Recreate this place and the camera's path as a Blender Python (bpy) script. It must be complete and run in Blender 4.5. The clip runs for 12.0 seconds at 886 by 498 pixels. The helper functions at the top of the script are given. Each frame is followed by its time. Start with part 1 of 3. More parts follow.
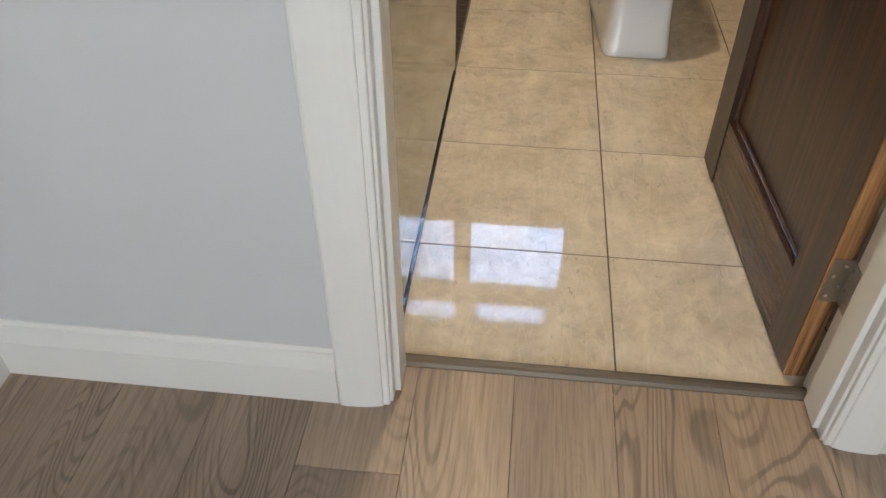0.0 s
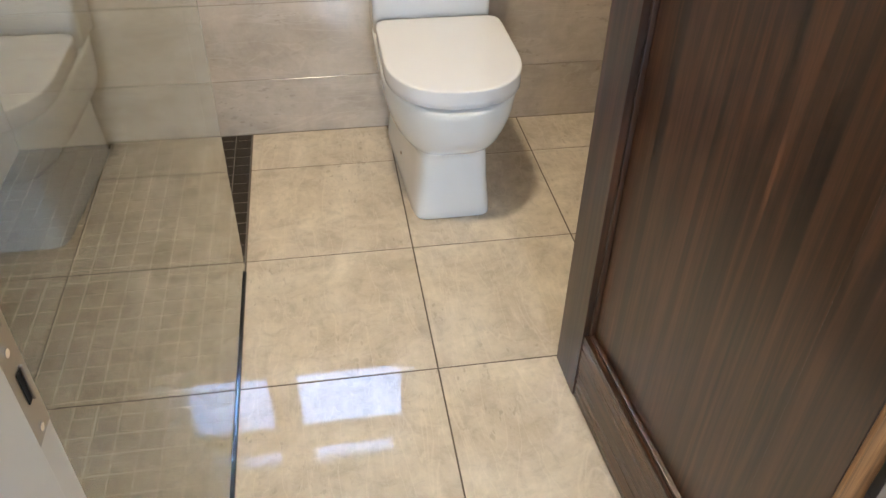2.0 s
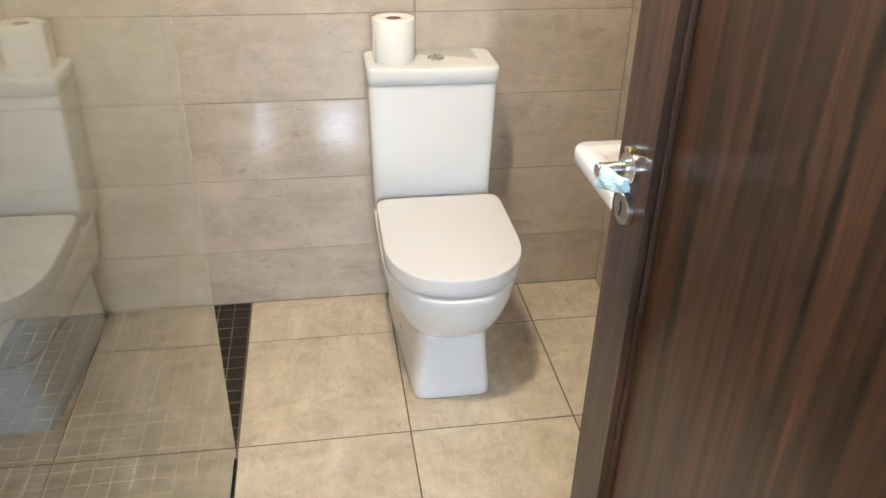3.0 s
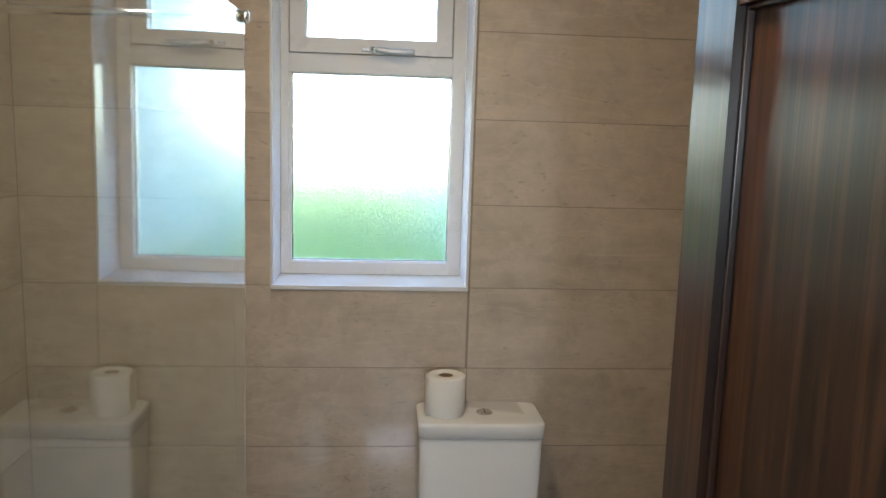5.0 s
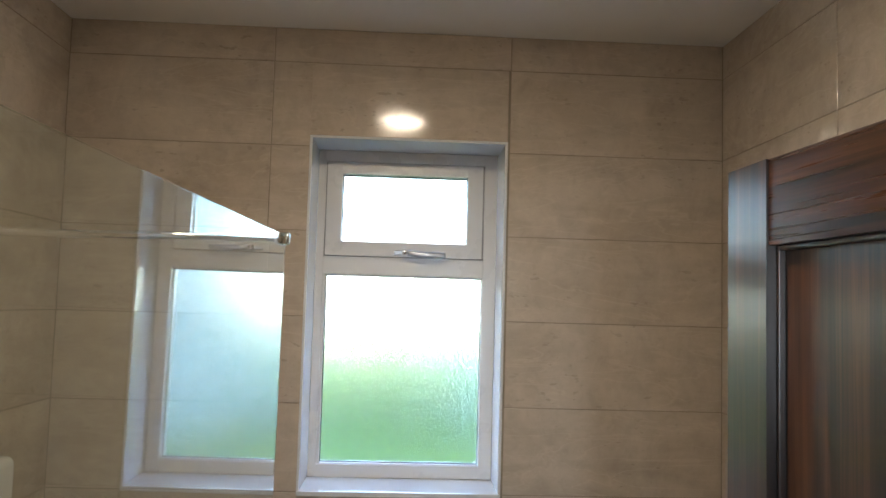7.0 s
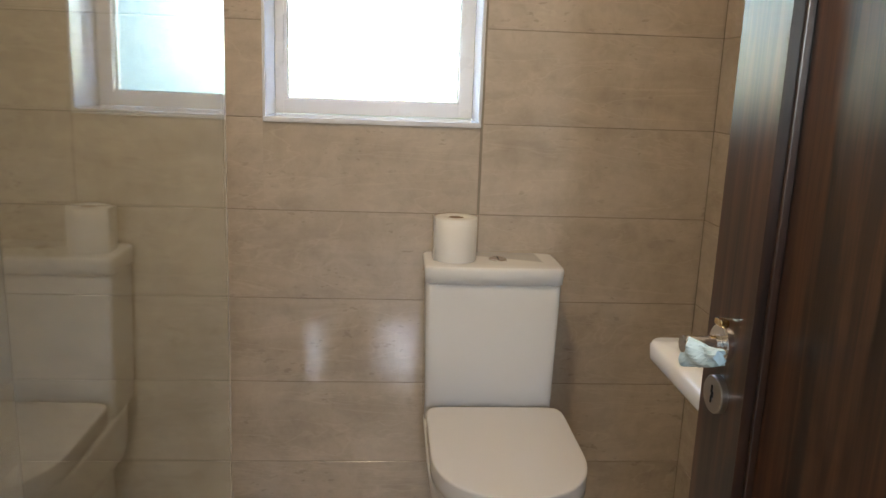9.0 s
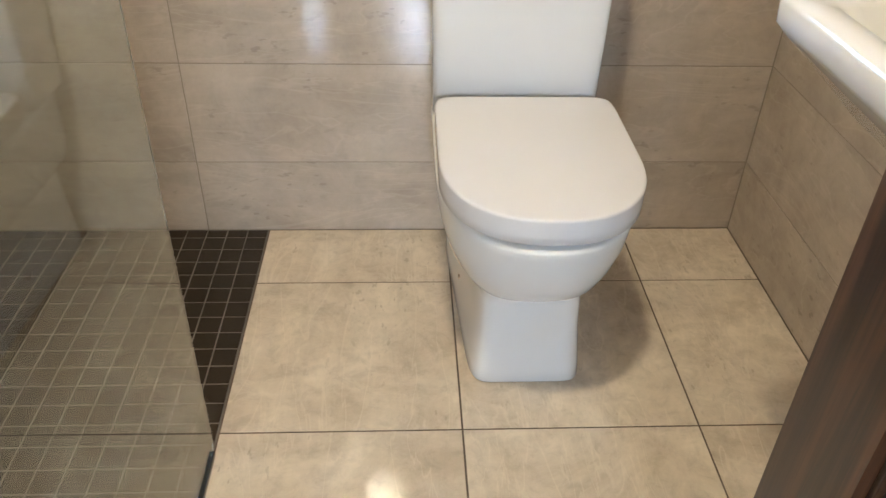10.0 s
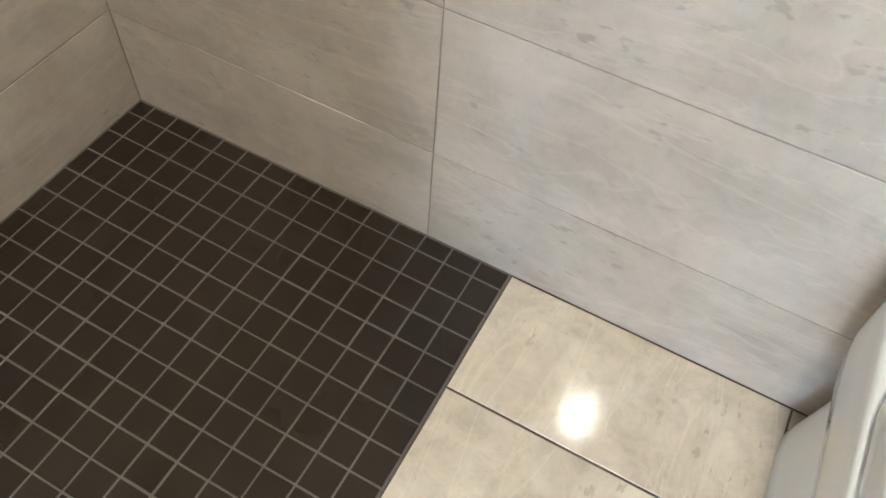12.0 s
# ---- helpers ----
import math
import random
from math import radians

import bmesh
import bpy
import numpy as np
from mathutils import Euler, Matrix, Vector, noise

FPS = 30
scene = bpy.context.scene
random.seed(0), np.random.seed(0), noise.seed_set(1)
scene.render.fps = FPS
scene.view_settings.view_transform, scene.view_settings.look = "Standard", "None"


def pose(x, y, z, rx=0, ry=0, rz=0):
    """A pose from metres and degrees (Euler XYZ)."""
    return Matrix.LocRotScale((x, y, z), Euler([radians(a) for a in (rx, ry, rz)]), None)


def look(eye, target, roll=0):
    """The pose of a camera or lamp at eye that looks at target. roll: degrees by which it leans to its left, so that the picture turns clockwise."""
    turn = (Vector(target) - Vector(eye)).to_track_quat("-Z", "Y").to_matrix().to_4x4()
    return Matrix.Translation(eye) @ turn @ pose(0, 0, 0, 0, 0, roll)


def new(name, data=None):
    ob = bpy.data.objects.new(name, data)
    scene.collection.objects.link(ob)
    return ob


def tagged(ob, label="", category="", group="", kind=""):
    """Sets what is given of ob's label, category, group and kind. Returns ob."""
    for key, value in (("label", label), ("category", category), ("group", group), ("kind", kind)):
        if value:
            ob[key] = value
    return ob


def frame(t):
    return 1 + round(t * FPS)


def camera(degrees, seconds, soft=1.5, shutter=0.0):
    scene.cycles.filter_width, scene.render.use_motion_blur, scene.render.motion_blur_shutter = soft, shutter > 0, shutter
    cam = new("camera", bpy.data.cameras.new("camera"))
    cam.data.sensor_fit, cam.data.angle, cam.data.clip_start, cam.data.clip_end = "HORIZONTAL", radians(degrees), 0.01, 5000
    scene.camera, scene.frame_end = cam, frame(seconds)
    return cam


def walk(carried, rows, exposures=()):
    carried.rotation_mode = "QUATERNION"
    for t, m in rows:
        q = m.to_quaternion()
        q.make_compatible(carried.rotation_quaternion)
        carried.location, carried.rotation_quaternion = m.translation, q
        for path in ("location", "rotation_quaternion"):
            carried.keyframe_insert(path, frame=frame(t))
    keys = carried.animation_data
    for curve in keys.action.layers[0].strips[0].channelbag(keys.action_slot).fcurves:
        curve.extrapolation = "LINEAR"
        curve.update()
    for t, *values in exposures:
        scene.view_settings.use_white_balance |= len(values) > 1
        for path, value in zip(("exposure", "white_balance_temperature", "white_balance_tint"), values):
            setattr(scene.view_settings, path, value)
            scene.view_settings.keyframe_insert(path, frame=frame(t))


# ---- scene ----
cam = camera(59.2, 12.0)
PATH = [
    (0, (-0.228, -3.004, 1.221), (-0.403, -1.5, -0.085), -0.1),
    (0.5, (-0.24, -2.822, 1.216), (-0.185, -1.331, -0.117), 0.3),
    (1, (-0.223, -2.639, 1.248), (-0.056, -1.165, -0.094), 0.8),
    (1.5, (-0.22, -2.462, 1.307), (0.012, -0.982, -0.019), 1.3),
    (2, (-0.208, -2.35, 1.354), (0.06, -0.816, 0.1), 1.2),
    (2.5, (-0.203, -2.266, 1.419), (0.088, -0.653, 0.273), 1.5),
    (3, (-0.181, -2.227, 1.483), (0.102, -0.524, 0.472), 1.2),
    (4.8, (-0.184, -2.282, 1.641), (-0.002, -0.324, 1.275), 1.7),
    (5, (-0.18, -2.284, 1.656), (-0.014, -0.313, 1.359), 1.7),
    (5.5, (-0.195, -2.272, 1.69), (-0.054, -0.282, 1.543), 1.7),
    (6, (-0.199, -2.28, 1.727), (-0.081, -0.284, 1.713), 1.6),
    (6.5, (-0.193, -2.282, 1.749), (-0.1, -0.287, 1.851), 1.6),
    (6.7, (-0.204, -2.284, 1.755), (-0.11, -0.291, 1.895), 1.6),
    (8.3, (-0.154, -2.204, 1.547), (-0.079, -0.206, 1.616), 1.9),
    (8.5, (-0.171, -2.18, 1.514), (-0.063, -0.185, 1.412), 2.2),
    (9, (-0.159, -2.128, 1.319), (-0.014, -0.181, 0.886), 2.1),
    (9.5, (-0.124, -1.918, 1.216), (-0.002, -0.107, 0.376), 1.3),
    (10, (-0.104, -1.672, 1.127), (-0.01, -0.044, -0.032), 1.6),
    (10.5, (-0.067, -1.392, 1.047), (-0.015, 0.047, -0.341), 2.9),
    (11, (-0.089, -1.127, 1.022), (-0.127, 0.154, -0.513), 4.9),
    (11.5, (-0.169, -0.894, 1.03), (-0.386, 0.285, -0.57), 4.7),
    (12, (-0.278, -0.68, 1.024), (-0.745, 0.384, -0.604), 5.8),
]
# stops, and the white balance that the camera drifts through
EXPOSURES = [
    (0.0, 5.3, 6850, 10),
    (1.0, 5.45, 6450, 10),
    (1.5, 5.7, 6250, 10),
    (2.0, 5.75, 6050, 9),
    (3.0, 5.95, 5950, 9),
    (4.8, 4.6, 6100, 10),
    (5.6, 4.35, 6250, 12),
    (6.7, 4.35, 6150, 12),
    (8.4, 4.3, 6200, 10),
    (9.0, 4.73, 6800, 13),
    (9.6, 5.75, 6050, 9),
    (10.5, 5.65, 6100, 9),
    (11.0, 5.65, 5850, 9),
    (11.5, 5.6, 5950, 9),
    (12.0, 6.3, 5150, 4),
]
walk(cam, [(t, look(eye, target, roll)) for t, eye, target, roll in PATH], EXPOSURES)

# ---- world, sun, lamps ----
world = bpy.data.worlds.new("sky")
scene.world = world
world.use_nodes = True
wt = world.node_tree
sky = wt.nodes.new("ShaderNodeTexSky")
sky.sky_type = "NISHITA"
sky.sun_disc = False
sky.dust_density, sky.air_density = 0.4, 1.0
sky.sun_elevation, sky.sun_rotation = radians(46), radians(96)
wt.links.new(sky.outputs[0], wt.nodes["Background"].inputs[0])
wt.nodes["Background"].inputs[1].default_value = 0.115

sun = new("sun", bpy.data.lights.new("sun", "SUN"))
sun.data.energy, sun.data.angle, sun.data.color = 0.8, radians(2), (1.0, 0.95, 0.88)
sun.matrix_world = look((4, -0.42, 4.16), (0, 0, 0))

# daylight in the two glazed openings at the far end of the corridor
for name, x, z, w, h, power in (("corridor_daylight", 0.0, 1.70, 0.38, 0.76, 1.7), ("corridor_side_daylight", -0.92, 1.52, 0.20, 0.44, 0.38)):
    day = new(name, bpy.data.lights.new(name, "AREA"))
    day.data.shape, day.data.size, day.data.size_y = "RECTANGLE", w, h
    day.data.energy, day.data.color = power, (0.84, 0.93, 1.0)
    day.matrix_world = look((x, -6.32, z), (x, 0, z))

# ---- plan ----
XL, XR = -1.200, 0.741          # shower wall, basin wall
YB, YD = 0.0, -1.930            # window wall, inner face of the door wall
CEIL = 2.545
HALL = -2.062                   # corridor face of the door wall
HXL, HXR, HYE = -1.235, 1.05, -6.3
OPL, OPR, OPT = -0.435, 0.368, 1.962   # door opening
WX0, WX1, WZ0, WZ1 = -0.494, 0.091, 1.190, 2.226   # window reveal


# ---- materials ----
def material(name, rough=0.5, metal=0.0, colour=(0.8, 0.8, 0.8), **extra):
    m = bpy.data.materials.new(name)
    m.use_nodes = True
    b = m.node_tree.nodes["Principled BSDF"]
    b.inputs["Base Color"].default_value = (*colour, 1)
    b.inputs["Roughness"].default_value = rough
    b.inputs["Metallic"].default_value = metal
    for key, value in extra.items():
        b.inputs[key.replace("_", " ")].default_value = value
    return m


def node(m, kind, **values):
    n = m.node_tree.nodes.new(kind)
    for key, value in values.items():
        n.inputs[key.replace("_", " ")].default_value = value
    return n


def join(m, a, out, b, into):
    m.node_tree.links.new(a.outputs[out], b.inputs[into])


def place(m, scale, spread=0.0, local=False):
    """Position in metres, stretched by scale, shifted from piece to piece by spread."""
    if local:
        src, out = m.node_tree.nodes.new("ShaderNodeTexCoord"), "Object"
    else:
        src, out = m.node_tree.nodes.new("ShaderNodeNewGeometry"), "Position"
    mul = m.node_tree.nodes.new("ShaderNodeVectorMath")
    mul.operation = "MULTIPLY"
    mul.inputs[1].default_value = scale
    join(m, src, out, mul, 0)
    if not spread:
        return mul
    info = m.node_tree.nodes.new("ShaderNodeObjectInfo")
    rnd = m.node_tree.nodes.new("ShaderNodeVectorMath")
    rnd.operation = "MULTIPLY"
    rnd.inputs[1].default_value = (spread, spread * 1.7, spread * 0.6)
    comb = m.node_tree.nodes.new("ShaderNodeCombineXYZ")
    for k in "XYZ":
        join(m, info, "Random", comb, k)
    join(m, comb, 0, rnd, 0)
    add = m.node_tree.nodes.new("ShaderNodeVectorMath")
    add.operation = "ADD"
    join(m, mul, 0, add, 0)
    join(m, rnd, 0, add, 1)
    return add


def noise_tex(m, where, scale, detail=4.0, rough=0.55, distort=0.0):
    n = node(m, "ShaderNodeTexNoise", Scale=scale, Detail=detail, Roughness=rough, Distortion=distort)
    join(m, where, 0, n, "Vector")
    return n


def ramp(m, src, out, stops):
    r = m.node_tree.nodes.new("ShaderNodeValToRGB")
    while len(r.color_ramp.elements) < len(stops):
        r.color_ramp.elements.new(0.5)
    for e, (p, c) in zip(r.color_ramp.elements, stops):
        e.position, e.color = p, (*c, 1) if len(c) == 3 else c
    join(m, src, out, r, 0)
    return r


def grey(v):
    return (v, v, v)


def mix(m, kind, fac, a, b):
    """Mixes colours; fac, a and b are a number, a colour or a (node, output)."""
    n = m.node_tree.nodes.new("ShaderNodeMix")
    n.data_type, n.blend_type = "RGBA", kind
    for slot, value in ((0, fac), (6, a), (7, b)):
        if isinstance(value, tuple) and hasattr(value[0], "outputs"):
            m.node_tree.links.new(value[0].outputs[value[1]], n.inputs[slot])
        elif slot:
            n.inputs[slot].default_value = (*value, 1)
        else:
            n.inputs[slot].default_value = value
    return (n, 2)


def bump(m, src, strength, distance=0.002):
    b = node(m, "ShaderNodeBump", Strength=strength, Distance=distance)
    m.node_tree.links.new(src[0].outputs[src[1]], b.inputs["Height"])
    join(m, b, 0, m.node_tree.nodes["Principled BSDF"], "Normal")


def base(m, src):
    m.node_tree.links.new(src[0].outputs[src[1]], m.node_tree.nodes["Principled BSDF"].inputs["Base Color"])


def rough(m, src):
    m.node_tree.links.new(src[0].outputs[src[1]], m.node_tree.nodes["Principled BSDF"].inputs["Roughness"])


def stone_tile(name, dark, light, streak, r0, r1, pit=0.5, spec=0.5, wave=0.05, mottle=0.65):
    """Polished stone-look porcelain: soft clouds, streaks, pale threads and small dark pits."""
    m = material(name, Specular_IOR_Level=spec)
    cloud = noise_tex(m, place(m, (1, 1, 1), 40), 5.0, 7, 0.68, 0.5)
    c1 = ramp(m, cloud, 0, [(0.34, dark), (0.66, light)])
    mott = noise_tex(m, place(m, (1, 1, 1), 53), 24.0, 6, 0.72, 0.6)
    m1 = ramp(m, mott, 0, [(0.34, grey(0.80)), (0.5, grey(1.0)), (0.66, grey(1.10))])
    c1 = mix(m, "MULTIPLY", mottle, (c1, 0), (m1, 0))[0]
    st = noise_tex(m, place(m, streak, 23), 2.2, 6, 0.62, 0.8)
    s1 = ramp(m, st, 0, [(0.3, grey(0.87)), (0.5, grey(0.99)), (0.7, grey(1.07))])
    col = mix(m, "MULTIPLY", 0.9, (c1, 2), (s1, 0))
    thread = noise_tex(m, place(m, [v * 0.55 for v in streak], 61), 3.0, 3, 0.5, 2.2)
    t1 = ramp(m, thread, 0, [(0.482, grey(0)), (0.5, grey(0.2)), (0.518, grey(0))])
    col = mix(m, "MIX", (t1, 0), col, tuple(min(1, v * 1.25) for v in light))
    fine = noise_tex(m, place(m, [v ** 0.5 * 2.6 for v in streak], 17), 14, 2, 0.5)
    patch = noise_tex(m, place(m, (1, 1, 1), 77), 5.0, 2)
    p0 = ramp(m, patch, 0, [(0.46, grey(0)), (0.62, grey(1))])
    p1 = ramp(m, fine, 0, [(0.635, grey(0)), (0.70, grey(pit))])
    pits = mix(m, "MULTIPLY", 1.0, (p1, 0), (p0, 0))
    col = mix(m, "MIX", pits, col, tuple(v * 0.35 for v in dark))
    base(m, col)
    smear = noise_tex(m, place(m, (1, 1, 1), 9), 6.0, 4, 0.6)
    rough(m, (ramp(m, smear, 0, [(0.3, grey(r0)), (0.75, grey(r1))]), 0))
    b = noise_tex(m, place(m, (1, 1, 1), 5), 30, 3)
    roll = noise_tex(m, place(m, (1, 1, 1), 5), 8, 2)
    mixed = mix(m, "MIX", 0.12, (roll, 0), (b, 0))
    bump(m, mixed, wave, 0.001)
    return m


def walnut_wood(name, along, dark, mid, light, r=0.33, spec=0.88, brushed=0.85):
    """Satin-lacquered veneer: broad figure, dark lens-shaped veins, fine pores that spread a gleam across the grain."""
    m = material(name, r, 0.0, mid, Specular_IOR_Level=spec, Anisotropic=brushed, IOR=1.6)
    tan = m.node_tree.nodes.new("ShaderNodeTangent")
    tan.direction_type, tan.axis = "RADIAL", "Z"
    join(m, tan, 0, m.node_tree.nodes["Principled BSDF"], "Tangent")

    def grain(across, length):
        sc = [across] * 3
        sc[along] = length
        return place(m, sc, 3, True)
    fig = noise_tex(m, grain(9.0, 0.42), 1.8, 5, 0.6, 1.3)
    c = ramp(m, fig, 0, [(0.28, dark), (0.44, mid), (0.56, light), (0.66, mid), (0.80, light)])
    vein = noise_tex(m, grain(20.0, 0.75), 1.7, 4, 0.65, 1.6)
    v = ramp(m, vein, 0, [(0.36, grey(0.16)), (0.42, grey(0.72)), (0.54, grey(1.0)), (0.64, grey(1.5))])
    line = noise_tex(m, grain(46.0, 0.5), 1.2, 2, 0.5, 0.6)
    ln = ramp(m, line, 0, [(0.38, grey(0.38)), (0.44, grey(0.95)), (0.62, grey(1.3))])
    pore = noise_tex(m, grain(150.0, 2.2), 1.0, 3, 0.6)
    p = ramp(m, pore, 0, [(0.36, grey(0.55)), (0.6, grey(1.12))])
    col = mix(m, "MULTIPLY", 0.85, (c, 0), (v, 0))
    col = mix(m, "MULTIPLY", 0.7, col, (ln, 0))
    base(m, mix(m, "MULTIPLY", 0.6, col, (p, 0)))
    rough(m, (ramp(m, pore, 0, [(0.3, grey(r + 0.05)), (0.7, grey(r - 0.02))]), 0))
    bump(m, (pore, 0), 0.05, 0.001)
    return m


def oak_laminate(name):
    m = material(name, 0.42)
    rings = noise_tex(m, place(m, (5.0, 1.1, 1), 50), 1.0, 1.5, 0.4, 0.7)
    mul = m.node_tree.nodes.new("ShaderNodeMath")
    mul.operation, mul.inputs[1].default_value = "MULTIPLY", 215.0
    join(m, rings, 0, mul, 0)
    sn = m.node_tree.nodes.new("ShaderNodeMath")
    sn.operation = "SINE"
    join(m, mul, 0, sn, 0)
    half = m.node_tree.nodes.new("ShaderNodeMath")
    half.operation, half.inputs[1].default_value, half.inputs[2].default_value = "MULTIPLY_ADD", 0.5, 0.5
    join(m, sn, 0, half, 0)
    line = ramp(m, half, 0, [(0.0, grey(1.06)), (0.66, grey(0.98)), (0.95, grey(0.56))])
    big = noise_tex(m, place(m, (4, 0.8, 1), 31), 1.2, 3)
    c = ramp(m, big, 0, [(0.3, (0.235, 0.168, 0.120)), (0.55, (0.32, 0.232, 0.168)), (0.75, (0.41, 0.298, 0.212))])
    where = noise_tex(m, place(m, (3, 0.9, 1), 13), 1.4, 2)
    w = ramp(m, where, 0, [(0.46, grey(0.08)), (0.66, grey(0.9))])
    col = mix(m, "MULTIPLY", (w, 0), (c, 0), (line, 0))
    pore = noise_tex(m, place(m, (170, 6, 1), 7), 1.0, 3, 0.6)
    p = ramp(m, pore, 0, [(0.34, grey(0.66)), (0.56, grey(1.05))])
    col = mix(m, "MULTIPLY", 0.75, col, (p, 0))
    knot = noise_tex(m, place(m, (2.6, 1.3, 1), 19), 2.0, 1)
    k = ramp(m, knot, 0, [(0.74, grey(0)), (0.80, grey(0.7))])
    col = mix(m, "MIX", (k, 0), col, (0.09, 0.06, 0.045))
    base(m, col)
    bump(m, (pore, 0), 0.12, 0.001)
    return m


def speckled(name, colour, r, amount=0.06, scale=40.0, bumps=0.0):
    """A painted or glazed surface with faint clouding and relief."""
    m = material(name, r)
    n = noise_tex(m, place(m, (1, 1, 1)), 2.5, 4)
    lo, hi = tuple(v * (1 - amount) for v in colour), tuple(min(1, v * (1 + amount)) for v in colour)
    base(m, (ramp(m, n, 0, [(0.3, lo), (0.7, hi)]), 0))
    rn = noise_tex(m, place(m, (1, 1, 1)), 9, 3)
    rough(m, (ramp(m, rn, 0, [(0.3, grey(max(0.02, r * 0.95))), (0.7, grey(r * 1.05))]), 0))
    if bumps:
        bn = noise_tex(m, place(m, (1, 1, 1)), scale, 3)
        bump(m, (bn, 0), bumps, 0.002)
    return m


FLOOR_TILE = stone_tile("polished_cream_stone", (0.505, 0.425, 0.333), (0.69, 0.605, 0.492), (4.5, 0.9, 1), 0.028, 0.05, 0.3)
WALL_TILE_X = stone_tile("beige_stone_wall", (0.440, 0.376, 0.314), (0.545, 0.475, 0.405), (0.9, 1, 4.5), 0.09, 0.15, 0.3, 0.4, 0.45, 0.32)
WALL_TILE_Y = stone_tile("beige_stone_side_wall", (0.440, 0.376, 0.314), (0.545, 0.475, 0.405), (1, 0.9, 4.5), 0.09, 0.15, 0.3, 0.4, 0.45, 0.32)
MOSAIC = speckled("dark_brown_mosaic", (0.023, 0.016, 0.011), 0.22, 0.35, 60, 0.08)
MOSAIC_GROUT = speckled("mosaic_grout", (0.12, 0.105, 0.088), 0.8, 0.15, 200, 0.2)
FLOOR_GROUT = speckled("brown_grout", (0.10, 0.072, 0.052), 0.8, 0.2, 200, 0.2)
WALL_GROUT = speckled("wall_grout", (0.27, 0.23, 0.185), 0.8, 0.15, 200, 0.2)
CERAMIC = speckled("white_ceramic", (0.74, 0.74, 0.745), 0.05, 0.01)
SEAT_PLASTIC = speckled("white_seat_plastic", (0.68, 0.67, 0.69), 0.07, 0.01)
UPVC = speckled("white_upvc", (0.70, 0.69, 0.69), 0.28, 0.02)
LINING = speckled("white_reveal_board", (0.70, 0.72, 0.76), 0.07, 0.02)
TRIM = speckled("white_gloss_trim", (0.70, 0.675, 0.635), 0.30, 0.006, 60, 0.02)
HALL_PAINT = speckled("pale_grey_paint", (0.54, 0.53, 0.525), 0.55, 0.015, 160, 0.05)
CEIL_PAINT = speckled("white_ceiling_paint", (0.83, 0.82, 0.80), 0.7, 0.015, 160, 0.04)
CHROME = material("chrome", 0.08, 1.0, (0.82, 0.82, 0.83))
STEEL = speckled("brushed_steel", (0.42, 0.395, 0.36), 0.32, 0.1)
STEEL.node_tree.nodes["Principled BSDF"].inputs["Metallic"].default_value = 1.0
SATIN = material("satin_grey_metal", 0.36, 0.6, (0.50, 0.53, 0.58))
GAP_SHADE = material("grey_gap_shade", 0.7, 0.0, (0.36, 0.35, 0.345))
BRASS = material("brass", 0.25, 1.0, (0.72, 0.50, 0.22))
BLACK = speckled("black_channel", (0.012, 0.012, 0.012), 0.25, 0.2)
DARK = material("dark_hollow", 0.9, 0.0, (0.01, 0.01, 0.01))
THRESH = speckled("grey_brown_threshold", (0.20, 0.172, 0.145), 0.24, 0.12, 90, 0.04)
THRESH.node_tree.nodes["Principled BSDF"].inputs["Metallic"].default_value = 0.6
WALNUT = walnut_wood("walnut_veneer", 2, (0.0075, 0.0025, 0.0013), (0.029, 0.0102, 0.0045), (0.074, 0.0275, 0.0118))
WALNUT_RAIL = walnut_wood("walnut_rail_veneer", 1, (0.012, 0.0042, 0.0020), (0.040, 0.0150, 0.0068), (0.090, 0.036, 0.0160), 0.27, 0.55, 0.0)
OAK_EDGE = walnut_wood("oak_lipping", 2, (0.30, 0.135, 0.048), (0.40, 0.19, 0.07), (0.47, 0.24, 0.10), 0.45, 0.3, 0.0)
LAMINATE = oak_laminate("grey_brown_oak_laminate")
PAPER = speckled("white_paper", (0.80, 0.78, 0.75), 0.9, 0.03, 120, 0.25)
CARD = material("brown_card", 0.9, 0.0, (0.20, 0.13, 0.08))
FILM = material("pale_blue_film", 0.18, 0.0, (0.55, 0.75, 0.88), Alpha=1.0)
SHOWER_WHITE = speckled("white_shower_plastic", (0.78, 0.78, 0.78), 0.2, 0.01)
RED = material("red_mark", 0.4, 0.0, (0.5, 0.02, 0.02))
REFLECTED_DARK = material("reflected_dark_gloss", 0.08, 0.0, (0.012, 0.012, 0.013))
RUBBER = material("grey_seal", 0.6, 0.0, (0.08, 0.08, 0.085))


def clear_glass(name, tint, r=0.0):
    m = material(name, r, 0.0, tint)
    b = m.node_tree.nodes["Principled BSDF"]
    b.inputs["Transmission Weight"].default_value = 1.0
    b.inputs["IOR"].default_value = 1.5
    return m


GLASS = clear_glass("clear_glass", (0.89, 0.965, 0.935))
OBSCURE = clear_glass("obscure_glass", (0.93, 0.985, 0.97), 0.19)
_on = noise_tex(OBSCURE, place(OBSCURE, (1.6, 1, 0.5)), 120, 3, 0.6, 0.4)
bump(OBSCURE, (_on, 0), 0.4, 0.004)


def glowing(name, colour, strength):
    m = material(name, 0.5)
    b = m.node_tree.nodes["Principled BSDF"]
    b.inputs["Emission Color"].default_value = (*colour, 1)
    b.inputs["Emission Strength"].default_value = strength
    return m


LAMP_WARM = glowing("warm_lamp_diffuser", (1.0, 0.82, 0.56), 7.2)
LAMP_HALL = glowing("corridor_lamp_diffuser", (1.0, 0.87, 0.70), 0.3)


